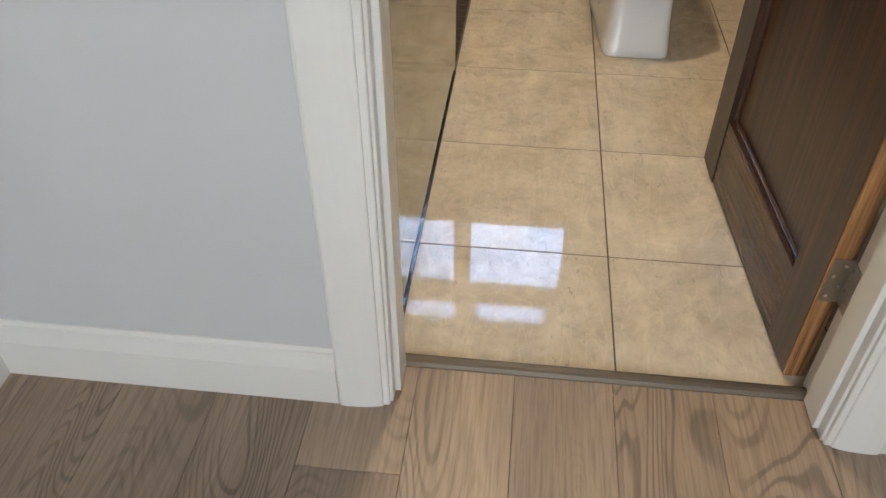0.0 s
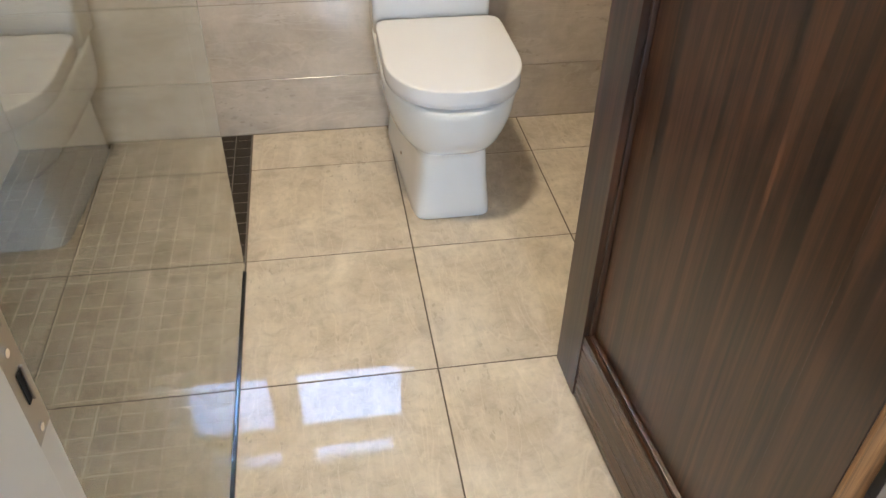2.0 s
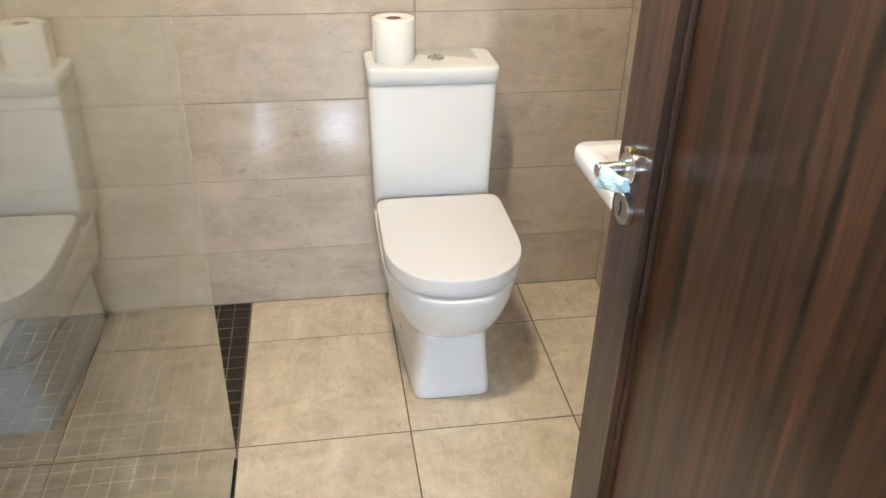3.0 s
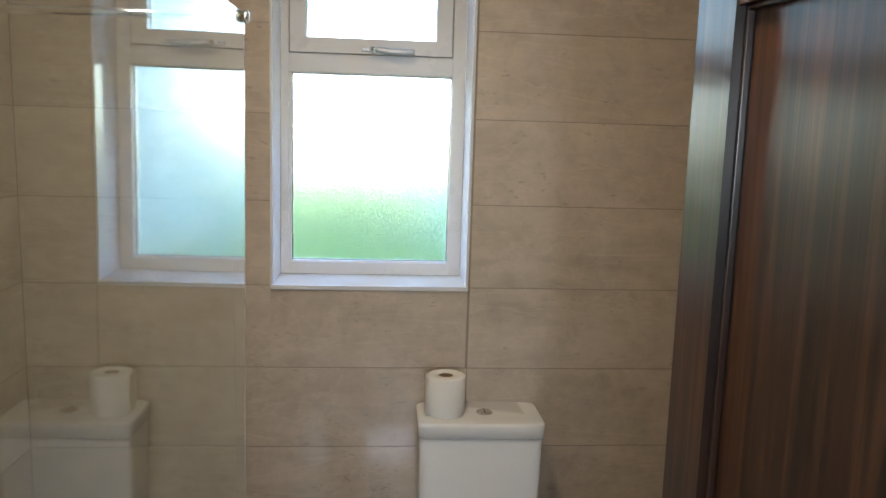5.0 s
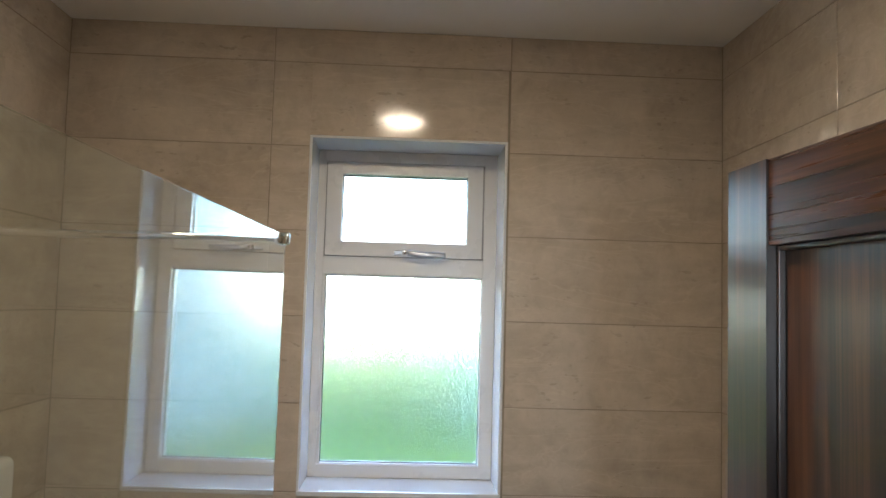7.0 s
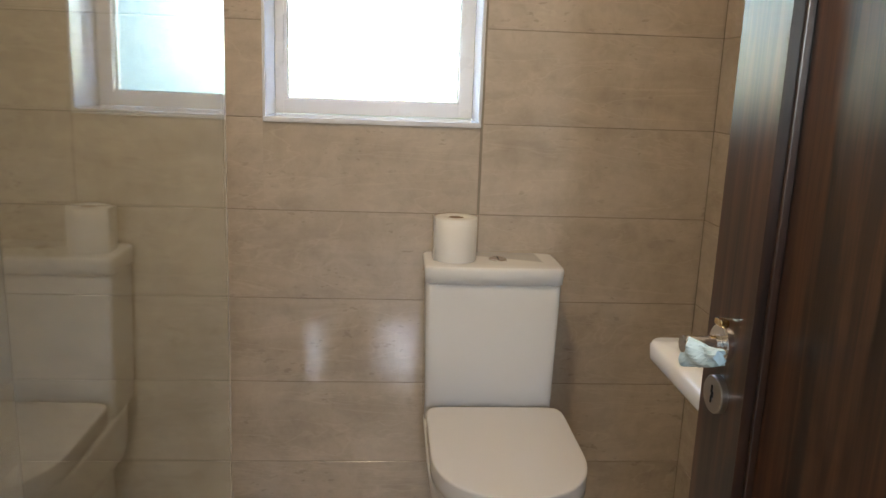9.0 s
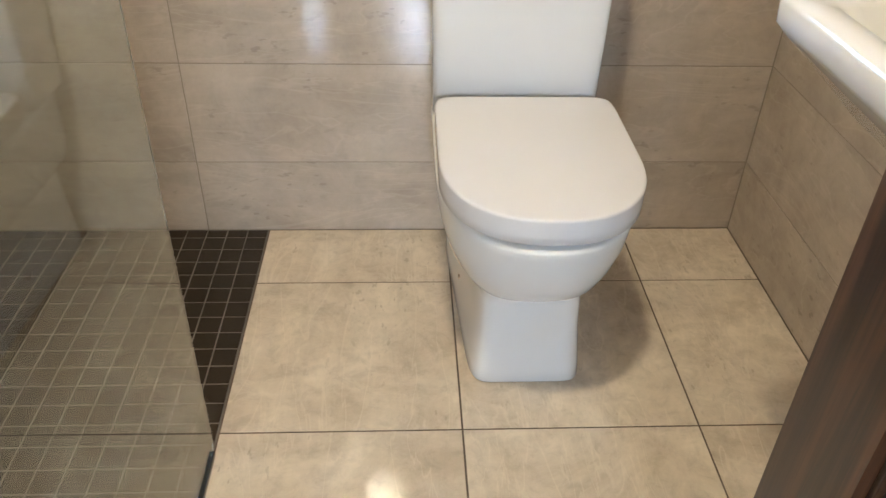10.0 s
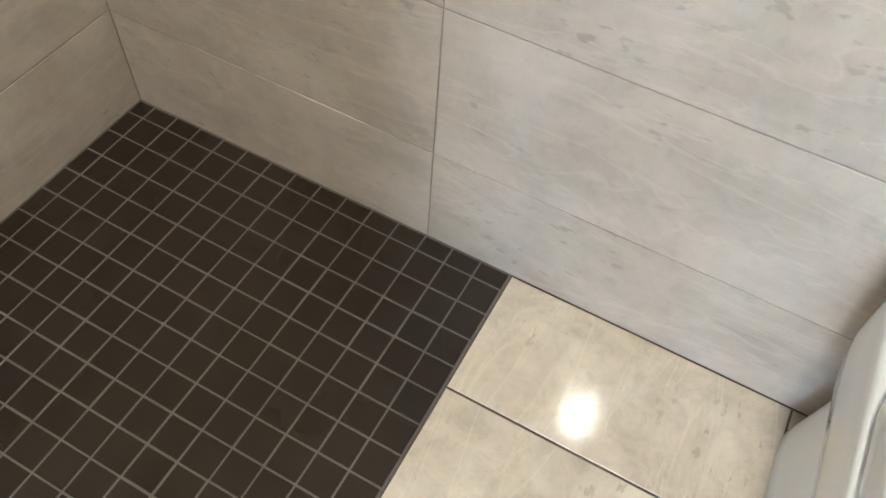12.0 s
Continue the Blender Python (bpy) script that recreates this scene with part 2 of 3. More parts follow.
def lawn_material():
    m = material("lawn", 0.95, Specular_IOR_Level=0.0)
    n = noise_tex(m, place(m, (1, 1, 1)), 0.35, 4)
    # the teal stop paints bluish sky haze into the grass colour
    c = ramp(m, n, 0, [(0.36, (0.034, 0.082, 0.058)), (0.52, (0.060, 0.106, 0.014))])
    f = noise_tex(m, place(m, (1, 1, 1)), 60, 3)
    d = ramp(m, f, 0, [(0.3, grey(0.7)), (0.7, grey(1.15))])
    base(m, mix(m, "MULTIPLY", 1.0, (c, 0), (d, 0)))
    bump(m, (f, 0), 0.6, 0.03)
    return m


LAWN = lawn_material()
RENDER = speckled("pale_render", (0.24, 0.33, 0.34), 0.9, 0.06, 30, 0.1)
ROOF = speckled("slate", (0.12, 0.13, 0.14), 0.7, 0.2, 12, 0.2)


# ---- building helpers ----
def mesh_of(name, bm, mat, smooth=False):
    me = bpy.data.meshes.new(name)
    bmesh.ops.recalc_face_normals(bm, faces=bm.faces)
    bm.to_mesh(me)
    bm.free()
    me.materials.append(mat)
    if smooth:
        me.shade_smooth()
    return me


def part(name, bm, mat, parent, label="", smooth=False):
    ob = new(name, mesh_of(name, bm, mat, smooth))
    if parent is not None:
        ob.parent = parent
    if label:
        tagged(ob, label)
    return ob


def empty(name, at, label="", category="", kind="", group=""):
    ob = new(name)
    ob.empty_display_size = 0.05
    ob.location = at
    return tagged(ob, label, category, group, kind)


def setting(name, bm, mat, label, category, smooth=False):
    return tagged(part(name, bm, mat, None, "", smooth), label, category, "", "structure")


def box(x0, x1, y0, y1, z0, z1, bevel=0.0, segments=2, bm=None):
    own = bmesh.new()
    bmesh.ops.create_cube(own, size=1)
    for v in own.verts:
        v.co = Vector(((x0 + x1) / 2 + v.co.x * (x1 - x0), (y0 + y1) / 2 + v.co.y * (y1 - y0), (z0 + z1) / 2 + v.co.z * (z1 - z0)))
    if bevel:
        bmesh.ops.bevel(own, geom=own.edges[:], offset=bevel, segments=segments, profile=0.5, affect="EDGES")
    if bm is None:
        return own
    me = bpy.data.meshes.new("tmp")
    own.to_mesh(me)
    own.free()
    bm.from_mesh(me)
    bpy.data.meshes.remove(me)
    return bm


def boxes(*some, bevel=0.0):
    bm = bmesh.new()
    for b in some:
        box(*b, bevel=bevel, bm=bm)
    return bm


def rod(a, b, r, n=20, r2=None, caps=True):
    bm = bmesh.new()
    a, b = Vector(a), Vector(b)
    bmesh.ops.create_cone(bm, cap_ends=caps, segments=n, radius1=r, radius2=r if r2 is None else r2, depth=(b - a).length)
    turn = (b - a).to_track_quat("Z", "Y").to_matrix().to_4x4()
    bmesh.ops.transform(bm, matrix=Matrix.Translation((a + b) / 2) @ turn, verts=bm.verts)
    return bm


def lathe(profile, n=40, axis=None):
    """Turns (radius, height) pairs about z; axis: a matrix to lay it with."""
    bm = bmesh.new()
    rings = []
    for r, z in profile:
        rings.append([bm.verts.new((r * math.cos(2 * math.pi * k / n), r * math.sin(2 * math.pi * k / n), z)) for k in range(n)] if r > 1e-6 else [bm.verts.new((0, 0, z))])
    for a, b in zip(rings, rings[1:]):
        for k in range(n):
            q = [a[k % len(a)], a[(k + 1) % len(a)], b[(k + 1) % len(b)], b[k % len(b)]]
            q = [v for i, v in enumerate(q) if v not in q[:i]]
            if len(q) > 2:
                bm.faces.new(q)
    if axis is not None:
        bmesh.ops.transform(bm, matrix=axis, verts=bm.verts)
    return bm


def loft(rings, close_bottom=True, close_top=True):
    bm = bmesh.new()
    loops = [[bm.verts.new(p) for p in ring] for ring in rings]
    n = len(loops[0])
    for a, b in zip(loops, loops[1:]):
        for k in range(n):
            bm.faces.new((a[k], a[(k + 1) % n], b[(k + 1) % n], b[k]))
    if close_bottom:
        bm.faces.new(loops[0][::-1])
    if close_top:
        bm.faces.new(loops[-1])
    return bm


def profile_run(outline, start, end, out):
    """Sweeps an outline of (out, up) pairs straight from start to end; out: the unit direction away from the wall."""
    rings = []
    for p in (start, end):
        rings.append([Vector(p) + Vector(out) * o + Vector((0, 0, u)) for o, u in outline])
    return loft(rings)


# ---- large structure ----
T = 0.10
ground = setting("ground", box(-400, 400, -60, 800, -0.40, -0.36), LAWN, "mown green lawn outside the window", "lawn")

setting("floor", boxes((XL - T, XR + T, YD - 0.14, T, -0.12, -0.0016)), FLOOR_GROUT, "brown-grouted bathroom floor under cream tiles", "floor")
floor_ob = bpy.data.objects["floor"]
shower_floor = setting("floor_shower", box(XL - 0.01, -0.4545, YD, 0.001, -0.011, -0.0008), MOSAIC_GROUT, "grey-grouted shower floor of dark brown mosaic", "floor")
hall_floor = setting("floor_corridor", box(HXL - T, HXR + T, HYE - T, YD - 0.14, -0.12, -0.0085), DARK, "grey-brown oak laminate corridor floor", "floor")

# added pale house shape that dims the sky, a blur through the obscure glass
house = empty("house", (2.2, 9.0, -0.36), "added pale blue-grey house shape that dims the sky in the window", "house", "structure")
part("wall", box(0, 11, 0, 7, 0, 5.2), RENDER, house)
part("roof", loft([[(x, -0.3, 5.2), (x, 7.3, 5.2), (x, 7.3, 5.3), (x, 3.5, 7.6), (x, -0.3, 5.3)] for x in (-0.3, 11.3)]), ROOF, house, "grey roof of the added house shape")

# window wall with its opening, backing the tiles
B = 0.0016
wall_window = setting("wall_window", boxes(
    (XL - T, WX0, B, 0.34, -0.35, CEIL + 0.1), (WX1, XR + T, B, 0.34, -0.35, CEIL + 0.1),
    (WX0, WX1, B, 0.34, -0.35, WZ0), (WX0, WX1, B, 0.34, WZ1, CEIL + 0.1)), WALL_GROUT, "beige stone-tiled bathroom wall with a window", "wall")
wall_shower = setting("wall_shower", box(XL - T, XL - B, YD - 0.0, B, -0.1, CEIL + 0.1), WALL_GROUT, "beige stone-tiled shower side wall", "wall")
wall_basin = setting("wall_basin", box(XR + B, XR + T, YD - 0.0, B, -0.1, CEIL + 0.1), WALL_GROUT, "beige stone-tiled wall behind the basin", "wall")
LJ = 0.032
wall_door = setting("wall_door", boxes(
    (HXL - T, OPL - LJ, HALL, YD - B, -0.1, CEIL + 0.1), (OPR + LJ, HXR + T, HALL, YD - B, -0.1, CEIL + 0.1),
    (OPL - LJ, OPR + LJ, HALL, YD - B, OPT + LJ, CEIL + 0.1)), HALL_PAINT, "pale grey painted corridor wall with a doorway", "wall")
setting("wall_corridor_west", box(HXL - T, HXL, HYE - T, HALL, -0.1, CEIL + 0.1), HALL_PAINT, "pale grey painted corridor wall", "wall")
setting("wall_corridor_east", box(HXR, HXR + T, HYE - T, HALL, -0.1, CEIL + 0.1), HALL_PAINT, "pale grey painted corridor wall", "wall")
setting("wall_corridor_end", boxes(
    (HXL, -1.02, HYE - T, HYE, -0.1, CEIL + 0.1), (-0.82, -0.19, HYE - T, HYE, -0.1, CEIL + 0.1), (0.19, HXR, HYE - T, HYE, -0.1, CEIL + 0.1),
    (-1.02, -0.82, HYE - T, HYE, -0.1, 1.30), (-1.02, -0.82, HYE - T, HYE, 1.74, CEIL + 0.1),
    (-0.19, 0.19, HYE - T, HYE, -0.1, 1.32), (-0.19, 0.19, HYE - T, HYE, 1.69, 1.75), (-0.19, 0.19, HYE - T, HYE, 2.08, CEIL + 0.1)), HALL_PAINT, "pale grey painted end wall with glazed openings", "wall")
setting("ceiling", box(XL - T, XR + T, YD - B, 0.34, CEIL, CEIL + 0.1), CEIL_PAINT, "plain white painted bathroom ceiling", "ceiling")
setting("ceiling_corridor", box(HXL - T, HXR + T, HYE - T, HALL, CEIL, CEIL + 0.1), CEIL_PAINT, "plain white painted corridor ceiling", "ceiling")


# ---- doorway ----
def door_frame():
    f = empty("door_frame", (0, 0, 0), "white painted wooden door lining with moulded casing", "door frame", "structure")
    y0, y1 = HALL, YD + 0.004
    part("jamb", box(OPL - LJ, OPL, y0, y1, 0, OPT, 0.002), TRIM, f)
    part("jamb", box(OPR, OPR + LJ, y0, y1, 0, OPT, 0.002), TRIM, f)
    part("head", box(OPL - LJ, OPR + LJ, y0, y1, OPT, OPT + LJ, 0.002), TRIM, f)
    # door stops
    part("stop", box(OPL, OPL + 0.012, y0 + 0.02, YD - 0.045, 0.01, OPT - 0.012, 0.0015), TRIM, f)
    part("stop", box(OPR - 0.012, OPR, y0 + 0.02, YD - 0.045, 0.01, OPT - 0.012, 0.0015), TRIM, f)
    part("stop", box(OPL + 0.012, OPR - 0.012, y0 + 0.02, YD - 0.045, OPT - 0.012, OPT, 0.0015), TRIM, f)
    # moulded casing on the corridor side: outline across its width and out of the wall
    W = 0.098
    shape = ((0.0, 0.0), (0.0, 0.007), (0.0015, 0.0085), (0.0120, 0.0095), (0.0125, 0.0120), (0.0140, 0.0135), (0.026, 0.0165), (0.042, 0.0190), (0.060, 0.0206), (0.080, 0.0212), (W - 0.007, 0.0205), (W - 0.002, 0.0185), (W, 0.0150), (W, 0.0))
    top = OPT + 0.006
    for side, x in ((-1, OPL - 0.006), (1, OPR + 0.006)):
        rings = []
        for z, mitre in ((0.0, 0), (top, 1)):
            rings.append([(x + side * a, HALL - o, z + mitre * a) for a, o in shape])
        part("casing", loft(rings), TRIM, f)
    rings = []
    for x, s in ((OPL - 0.006, -1), (OPR + 0.006, 1)):
        rings.append([(x + s * a, HALL - o, top + a) for a, o in shape])
    part("casing", loft(rings), TRIM, f)
    strike = part("strike_plate", box(OPL - 0.0005, OPL + 0.0015, -1.962, -1.928, 0.88, 1.06, 0.0005, 1), STEEL, f, "worn steel strike plate")
    for z0, z1 in ((0.915, 0.945), (0.988, 1.014)):
        part("strike_hole", box(OPL + 0.0012, OPL + 0.0022, -1.947, -1.9405, z0, z1), DARK, strike)
        part("strike_lip", box(OPL + 0.0012, OPL + 0.0042, -1.9400, -1.9365, z0 - 0.002, z1 + 0.002, 0.001), STEEL, strike)
    for z in (0.889, 0.966, 1.050):
        part("screw", rod((OPL + 0.0012, -1.945, z), (OPL + 0.0024, -1.945, z), 0.0035, 12), CHROME, strike)
    return f


door_frame()

th = bmesh.new()
outline = [(-1.938, 0.0), (-1.939, 0.005), (-1.943, 0.0095), (-1.949, 0.0115), (-1.957, 0.0112), (-1.964, 0.0085), (-1.970, 0.003), (-1.971, -0.009), (-1.938, -0.011)]
bm = loft([[(x, y, z) for y, z in outline] for x in (OPL + 0.0005, OPR - 0.0005)])
tagged(part("threshold", bm, THRESH, None), "grey-brown metal threshold strip across the doorway", "threshold", "", "structure")

SKIRT = ((0.0, 0.0), (0.017, 0.0), (0.017, 0.094), (0.0160, 0.0965), (0.0095, 0.131), (0.0060, 0.133), (0.0050, 0.138), (0.0035, 0.1425), (0.0, 0.143))


def skirting(start, end, out):
    ob = part("baseboard", profile_run(SKIRT, start, end, out), TRIM, None)
    return tagged(ob, "white gloss painted moulded baseboard", "baseboard", "", "structure")


skirting((HXL + 0.016, HALL, 0), (OPL - 0.1045, HALL, 0), (0, -1, 0))
skirting((OPR + 0.1045, HALL, 0), (HXR, HALL, 0), (0, -1, 0))
skirting((HXL, HYE, 0), (HXL, HALL, 0), (1, 0, 0))
skirting((HXR, HYE, 0), (HXR, HALL - 0.016, 0), (-1, 0, 0))


# ---- the door, open into the room ----
def walnut_door():
    """Built with its hinge edge at the origin, the leaf along +y, its corridor face towards -x."""
    d = empty("door_1", (0.3298, -1.916, 0.008), "dark walnut veneered door with one sunk panel, standing open", "door", "structure")
    d.rotation_euler = (0, 0, math.atan2(0.052, 0.780))
    W, H, D, S = 0.778, 1.942, 0.040, 0.118
    lip = 0.007
    part("stile", box(0, D, lip, S, 0, H, 0.0012, 1), WALNUT, d)
    # the closing stile's face is turned slightly so that it mirrors the bright window
    turned_face = [(-0.0025, W - S), (0.0021, W - 0.0012), (0.0033, W), (D - 0.0012, W), (D, W - 0.0012), (D, W - S)]
    part("stile", loft([[(x, y, z) for x, y in turned_face] for z in (0, H)]), WALNUT, d)
    part("rail", box(0.0006, D - 0.0006, S, W - S, 0, 0.185, 0.0006, 1), WALNUT_RAIL, d)
    part("rail", box(0.0006, D - 0.0006, S, W - S, H - 0.118, H, 0.0006, 1), WALNUT_RAIL, d)
    part("panel", box(0.022, D - 0.013, S - 0.008, W - S + 0.008, 0.177, H - 0.110), WALNUT, d)
    # bead round the panel, both faces
    z0, z1, y0, y1 = 0.185, H - 0.118, S, W - S
    for xa, xb in ((0.011, 0.022), (D - 0.013, D - 0.004)):
        for b in ((y0, y0 + 0.007, z0, z1), (y1 - 0.007, y1, z0, z1), (y0 + 0.007, y1 - 0.007, z0, z0 + 0.007), (y0 + 0.007, y1 - 0.007, z1 - 0.007, z1)):
            part("bead", box(xa, xb, *b, 0.002, 2), WALNUT, d)
    part("lipping", box(0.0006, D - 0.0006, 0, lip, 0, H, 0.001, 1), OAK_EDGE, d, "bare orange-brown oak lipping on the hinge edge")
    # lever handle: rose, stout neck with a flat end, flat lever towards the hinges, sleeved in film
    hy, hz = W - 0.056, 0.986
    turn_x = pose(0, hy, hz, 0, -90, 0)
    handle = part("handle", lathe([(0, 0), (0.0255, 0), (0.0255, 0.009), (0.0245, 0.0105), (0.0125, 0.0105), (0.0115, 0.012), (0.0115, 0.058), (0.0105, 0.0595), (0, 0.0595)], 32, turn_x), CHROME, d, "chrome lever handle on a round rose")
    rings = []
    for k in range(9):
        u = k / 8
        y = hy - 0.008 - 0.070 * u
        w = 0.0095 - 0.001 * u
        rings.append([(-0.049 + 0.005 * math.cos(a), y, hz + 0.010 * u * u + w * math.sin(a)) for a in [2 * math.pi * j / 14 for j in range(14)]])
    part("lever", loft(rings), CHROME, handle, "", True)
    rings = []
    crease = random.Random(8)
    for k in range(14):
        u = k / 13
        y = hy + 0.002 - 0.082 * u
        up, down = 0.0115 - 0.002 * u, -0.032 + 0.021 * u ** 0.8
        ring = []
        for j in range(24):
            a = 2 * math.pi * j / 24
            z = hz + 0.012 * u * u + (up + down) / 2 + (up - down) / 2 * math.sin(a)
            x = -0.050 - (0.0075 + 0.003 * (1 - math.sin(a)) * (1 - u)) * math.cos(a) + 0.0022 * math.sin(9 * u + 3.2 * math.sin(a) + 1.3)
            ring.append((x + crease.uniform(-0.0006, 0.0006), y + 0.004 * math.sin(2.3 * j) * u + crease.uniform(-0.001, 0.001), z))
        rings.append(ring)
    part("protective_film", loft(rings), FILM, handle, "crumpled pale blue plastic film still on the lever")
    part("latch_cap", box(-0.0135, -0.0005, hy - 0.006, hy + 0.012, hz + 0.0235, hz + 0.032, 0.002), BRASS, handle)
    ez = hz - 0.070
    esc = part("escutcheon", lathe([(0, 0), (0.0255, 0), (0.0255, 0.009), (0.0245, 0.0105), (0, 0.0105)], 32, pose(0, hy, ez, 0, -90, 0)), STEEL, d, "round steel escutcheon with a keyhole")
    part("keyhole", boxes((-0.0113, -0.0103, hy + 0.000, hy + 0.0035, ez + 0.002, ez + 0.012), (-0.0113, -0.0103, hy - 0.0025, hy + 0.0015, ez - 0.004, ez + 0.004), (-0.0113, -0.0103, hy + 0.000, hy + 0.0035, ez - 0.012, ez - 0.003)), DARK, esc)
    part("turn_knob", rod((D, hy, ez), (D + 0.03, hy, ez), 0.009), CHROME, d, "", True)
    part("rose", lathe([(0, 0), (0.026, 0), (0.026, 0.006), (0.0235, 0.009), (0.0105, 0.012), (0.0105, 0.046), (0, 0.046)], 28, pose(D, hy, hz, 0, 90, 0)), CHROME, d, "", True)
    part("lever", box(D + 0.036, D + 0.048, hy - 0.11, hy + 0.01, hz - 0.009, hz + 0.009, 0.004), CHROME, d, "", True)
    return d


door = walnut_door()


def hinge(z):
    h = empty("hinge", (0.376, -1.906, z), "weathered steel butt hinge between door and frame", "hinge", "", "door hinges")
    part("knuckle", rod((0, 0, -0.05), (0, 0, 0.05), 0.0065, 14), STEEL, h, "", True)
    for k in (-0.03, -0.01, 0.01, 0.03):
        part("knuckle_ring", rod((0, 0, k - 0.0006), (0, 0, k + 0.0006), 0.0071, 14), DARK, h)
    leaf = part("frame_leaf", box(-0.0093, -0.0073, -0.046, -0.004, -0.05, 0.05, 0.0005, 1), STEEL, h)
    for dy, dz in ((-0.034, -0.036), (-0.022, -0.012), (-0.034, 0.012), (-0.022, 0.036)):
        part("screw", rod((-0.0093, dy, dz), (-0.0103, dy, dz), 0.0036, 12), CHROME, leaf)
    leaf = part("door_leaf", box(-0.044, -0.004, -0.0115, -0.0095, -0.05, 0.05, 0.0005, 1), STEEL, h)
    for dx, dz in ((-0.034, -0.036), (-0.020, -0.012), (-0.034, 0.012), (-0.020, 0.036)):
        part("screw", rod((dx, -0.0115, dz), (dx, -0.0125, dz), 0.0036, 12), CHROME, leaf)
    return h


for z in (0.270, 1.0, 1.70):
    hinge(z)


# ---- window ----
def window():
    w = empty("window_1", (0, 0, 0), "white plastic window with obscure glass, a small top light over a fixed pane", "window", "structure")
    e = 0.008
    # boards lining the reveal, with a narrow lip on the tiles
    part("reveal_board", box(WX0, WX0 + e, -0.004, 0.185, WZ0 + e, WZ1 - e, 0.0015, 1), LINING, w)
    part("reveal_board", box(WX1 - e, WX1, -0.004, 0.185, WZ0 + e, WZ1 - e, 0.0015, 1), LINING, w)
    part("reveal_board", box(WX0, WX1, -0.004, 0.185, WZ1 - e, WZ1, 0.0015, 1), LINING, w)
    part("window_sill", box(WX0, WX1, -0.006, 0.185, WZ0 - 0.006, WZ0 + e, 0.0025, 2), LINING, w, "glossy white window sill board")
    x0, x1, z0, z1 = WX0 + e + 0.001, WX1 - e - 0.001, WZ0 + e + 0.001, WZ1 - e - 0.001
    ya, yb = 0.178, 0.245
    px0, px1 = -0.452, 0.041        # fixed pane
    pz0, pz1 = 1.241, 1.822
    # outer frame
    part("window_frame", box(x0, px0 - 0.009, ya, yb, z0, z1, 0.001), UPVC, w)
    part("window_frame", box(px1 + 0.001, x1, ya, yb, z0, z1, 0.001), UPVC, w)
    part("window_frame", box(px0 - 0.009, px1 + 0.001, ya, yb, z0, pz0 - 0.004, 0.0006), UPVC, w)
    part("window_frame", box(px0 - 0.009, px1 + 0.001, ya, yb, 2.182, z1, 0.0006), UPVC, w)
    part("transom", box(px0 - 0.009, px1 + 0.001, ya, yb, pz1 + 0.004, 1.8815, 0.0008), UPVC, w)
    # glazing beads of the fixed pane
    for b in ((px0 - 0.010, px0, pz0 - 0.006, pz1 + 0.006), (px1, px1 + 0.010, pz0 - 0.006, pz1 + 0.006), (px0, px1, pz0 - 0.010, pz0), (px0, px1, pz1, pz1 + 0.010)):
        part("glazing_bead", box(b[0], b[1], ya + 0.006, ya + 0.03, b[2], b[3], 0.002), UPVC, w)
    for b in ((px0 - 0.001, px0 + 0.002, pz0, pz1), (px1 - 0.002, px1 + 0.001, pz0, pz1), (px0, px1, pz0 - 0.001, pz0 + 0.002), (px0, px1, pz1 - 0.002, pz1 + 0.001)):
        part("seal", box(b[0], b[1], ya + 0.022, ya + 0.034, b[2], b[3]), RUBBER, w)
    pane = part("pane", box(px0, px1, 0.208, 0.212, pz0, pz1), OBSCURE, w)
    pane.visible_shadow = False
    # opening top light, its sash proud of the frame
    sx0, sx1, sz0, sz1 = -0.456, 0.036, 1.884, 2.179
    tx0, tx1, tz0, tz1 = -0.408, -0.012, 1.929, 2.142
    sash = part("sash", boxes((sx0, tx0, ya - 0.010, yb - 0.01, sz0, sz1), (tx1, sx1, ya - 0.010, yb - 0.01, sz0, sz1), bevel=0.0008), UPVC, w)
    part("sash_rail", box(tx0, tx1, ya - 0.010, yb - 0.01, sz0, tz0, 0.0005), UPVC, sash)
    part("sash_rail", box(tx0, tx1, ya - 0.010, yb - 0.01, tz1, sz1, 0.0005), UPVC, sash)
    for b in ((tx0 - 0.001, tx0 + 0.002, tz0, tz1), (tx1 - 0.002, tx1 + 0.001, tz0, tz1), (tx0, tx1, tz0 - 0.001, tz0 + 0.002), (tx0, tx1, tz1 - 0.002, tz1 + 0.001)):
        part("seal", box(b[0], b[1], ya + 0.016, ya + 0.030, b[2], b[3]), RUBBER, sash)
    top_pane = part("pane", box(tx0, tx1, 0.202, 0.206, tz0, tz1), OBSCURE, sash)
    top_pane.visible_shadow = False
    # grey strips that paint the shade of the seam between sash and frame
    for b in ((sx0 - 0.006, sx0, sz0, sz1), (sx1, sx1 + 0.007, sz0, sz1), (sx0, sx1, sz1, sz1 + 0.004), (sx0, sx1, sz0 - 0.004, sz0)):
        part("gap_strip", box(b[0], b[1], ya + 0.004, ya + 0.03, b[2], b[3]), GAP_SHADE, sash, "grey strip standing in for the shaded gap round the sash")
    # rebate behind the sash
    for b in ((px0 - 0.006, sx0 + 0.03, pz1 + 0.05, z1 - 0.01), (sx1 - 0.03, px1 + 0.006, pz1 + 0.05, z1 - 0.01), (sx0, sx1, 1.878, sz0 + 0.03), (sx0, sx1, sz1 - 0.03, 2.20)):
        part("rebate", box(b[0], b[1], yb - 0.009, yb - 0.001, b[2], b[3]), UPVC, w)
    # espagnolette handle on the bottom rail of the sash
    hx, hz, hy = -0.205, 1.897, ya - 0.010
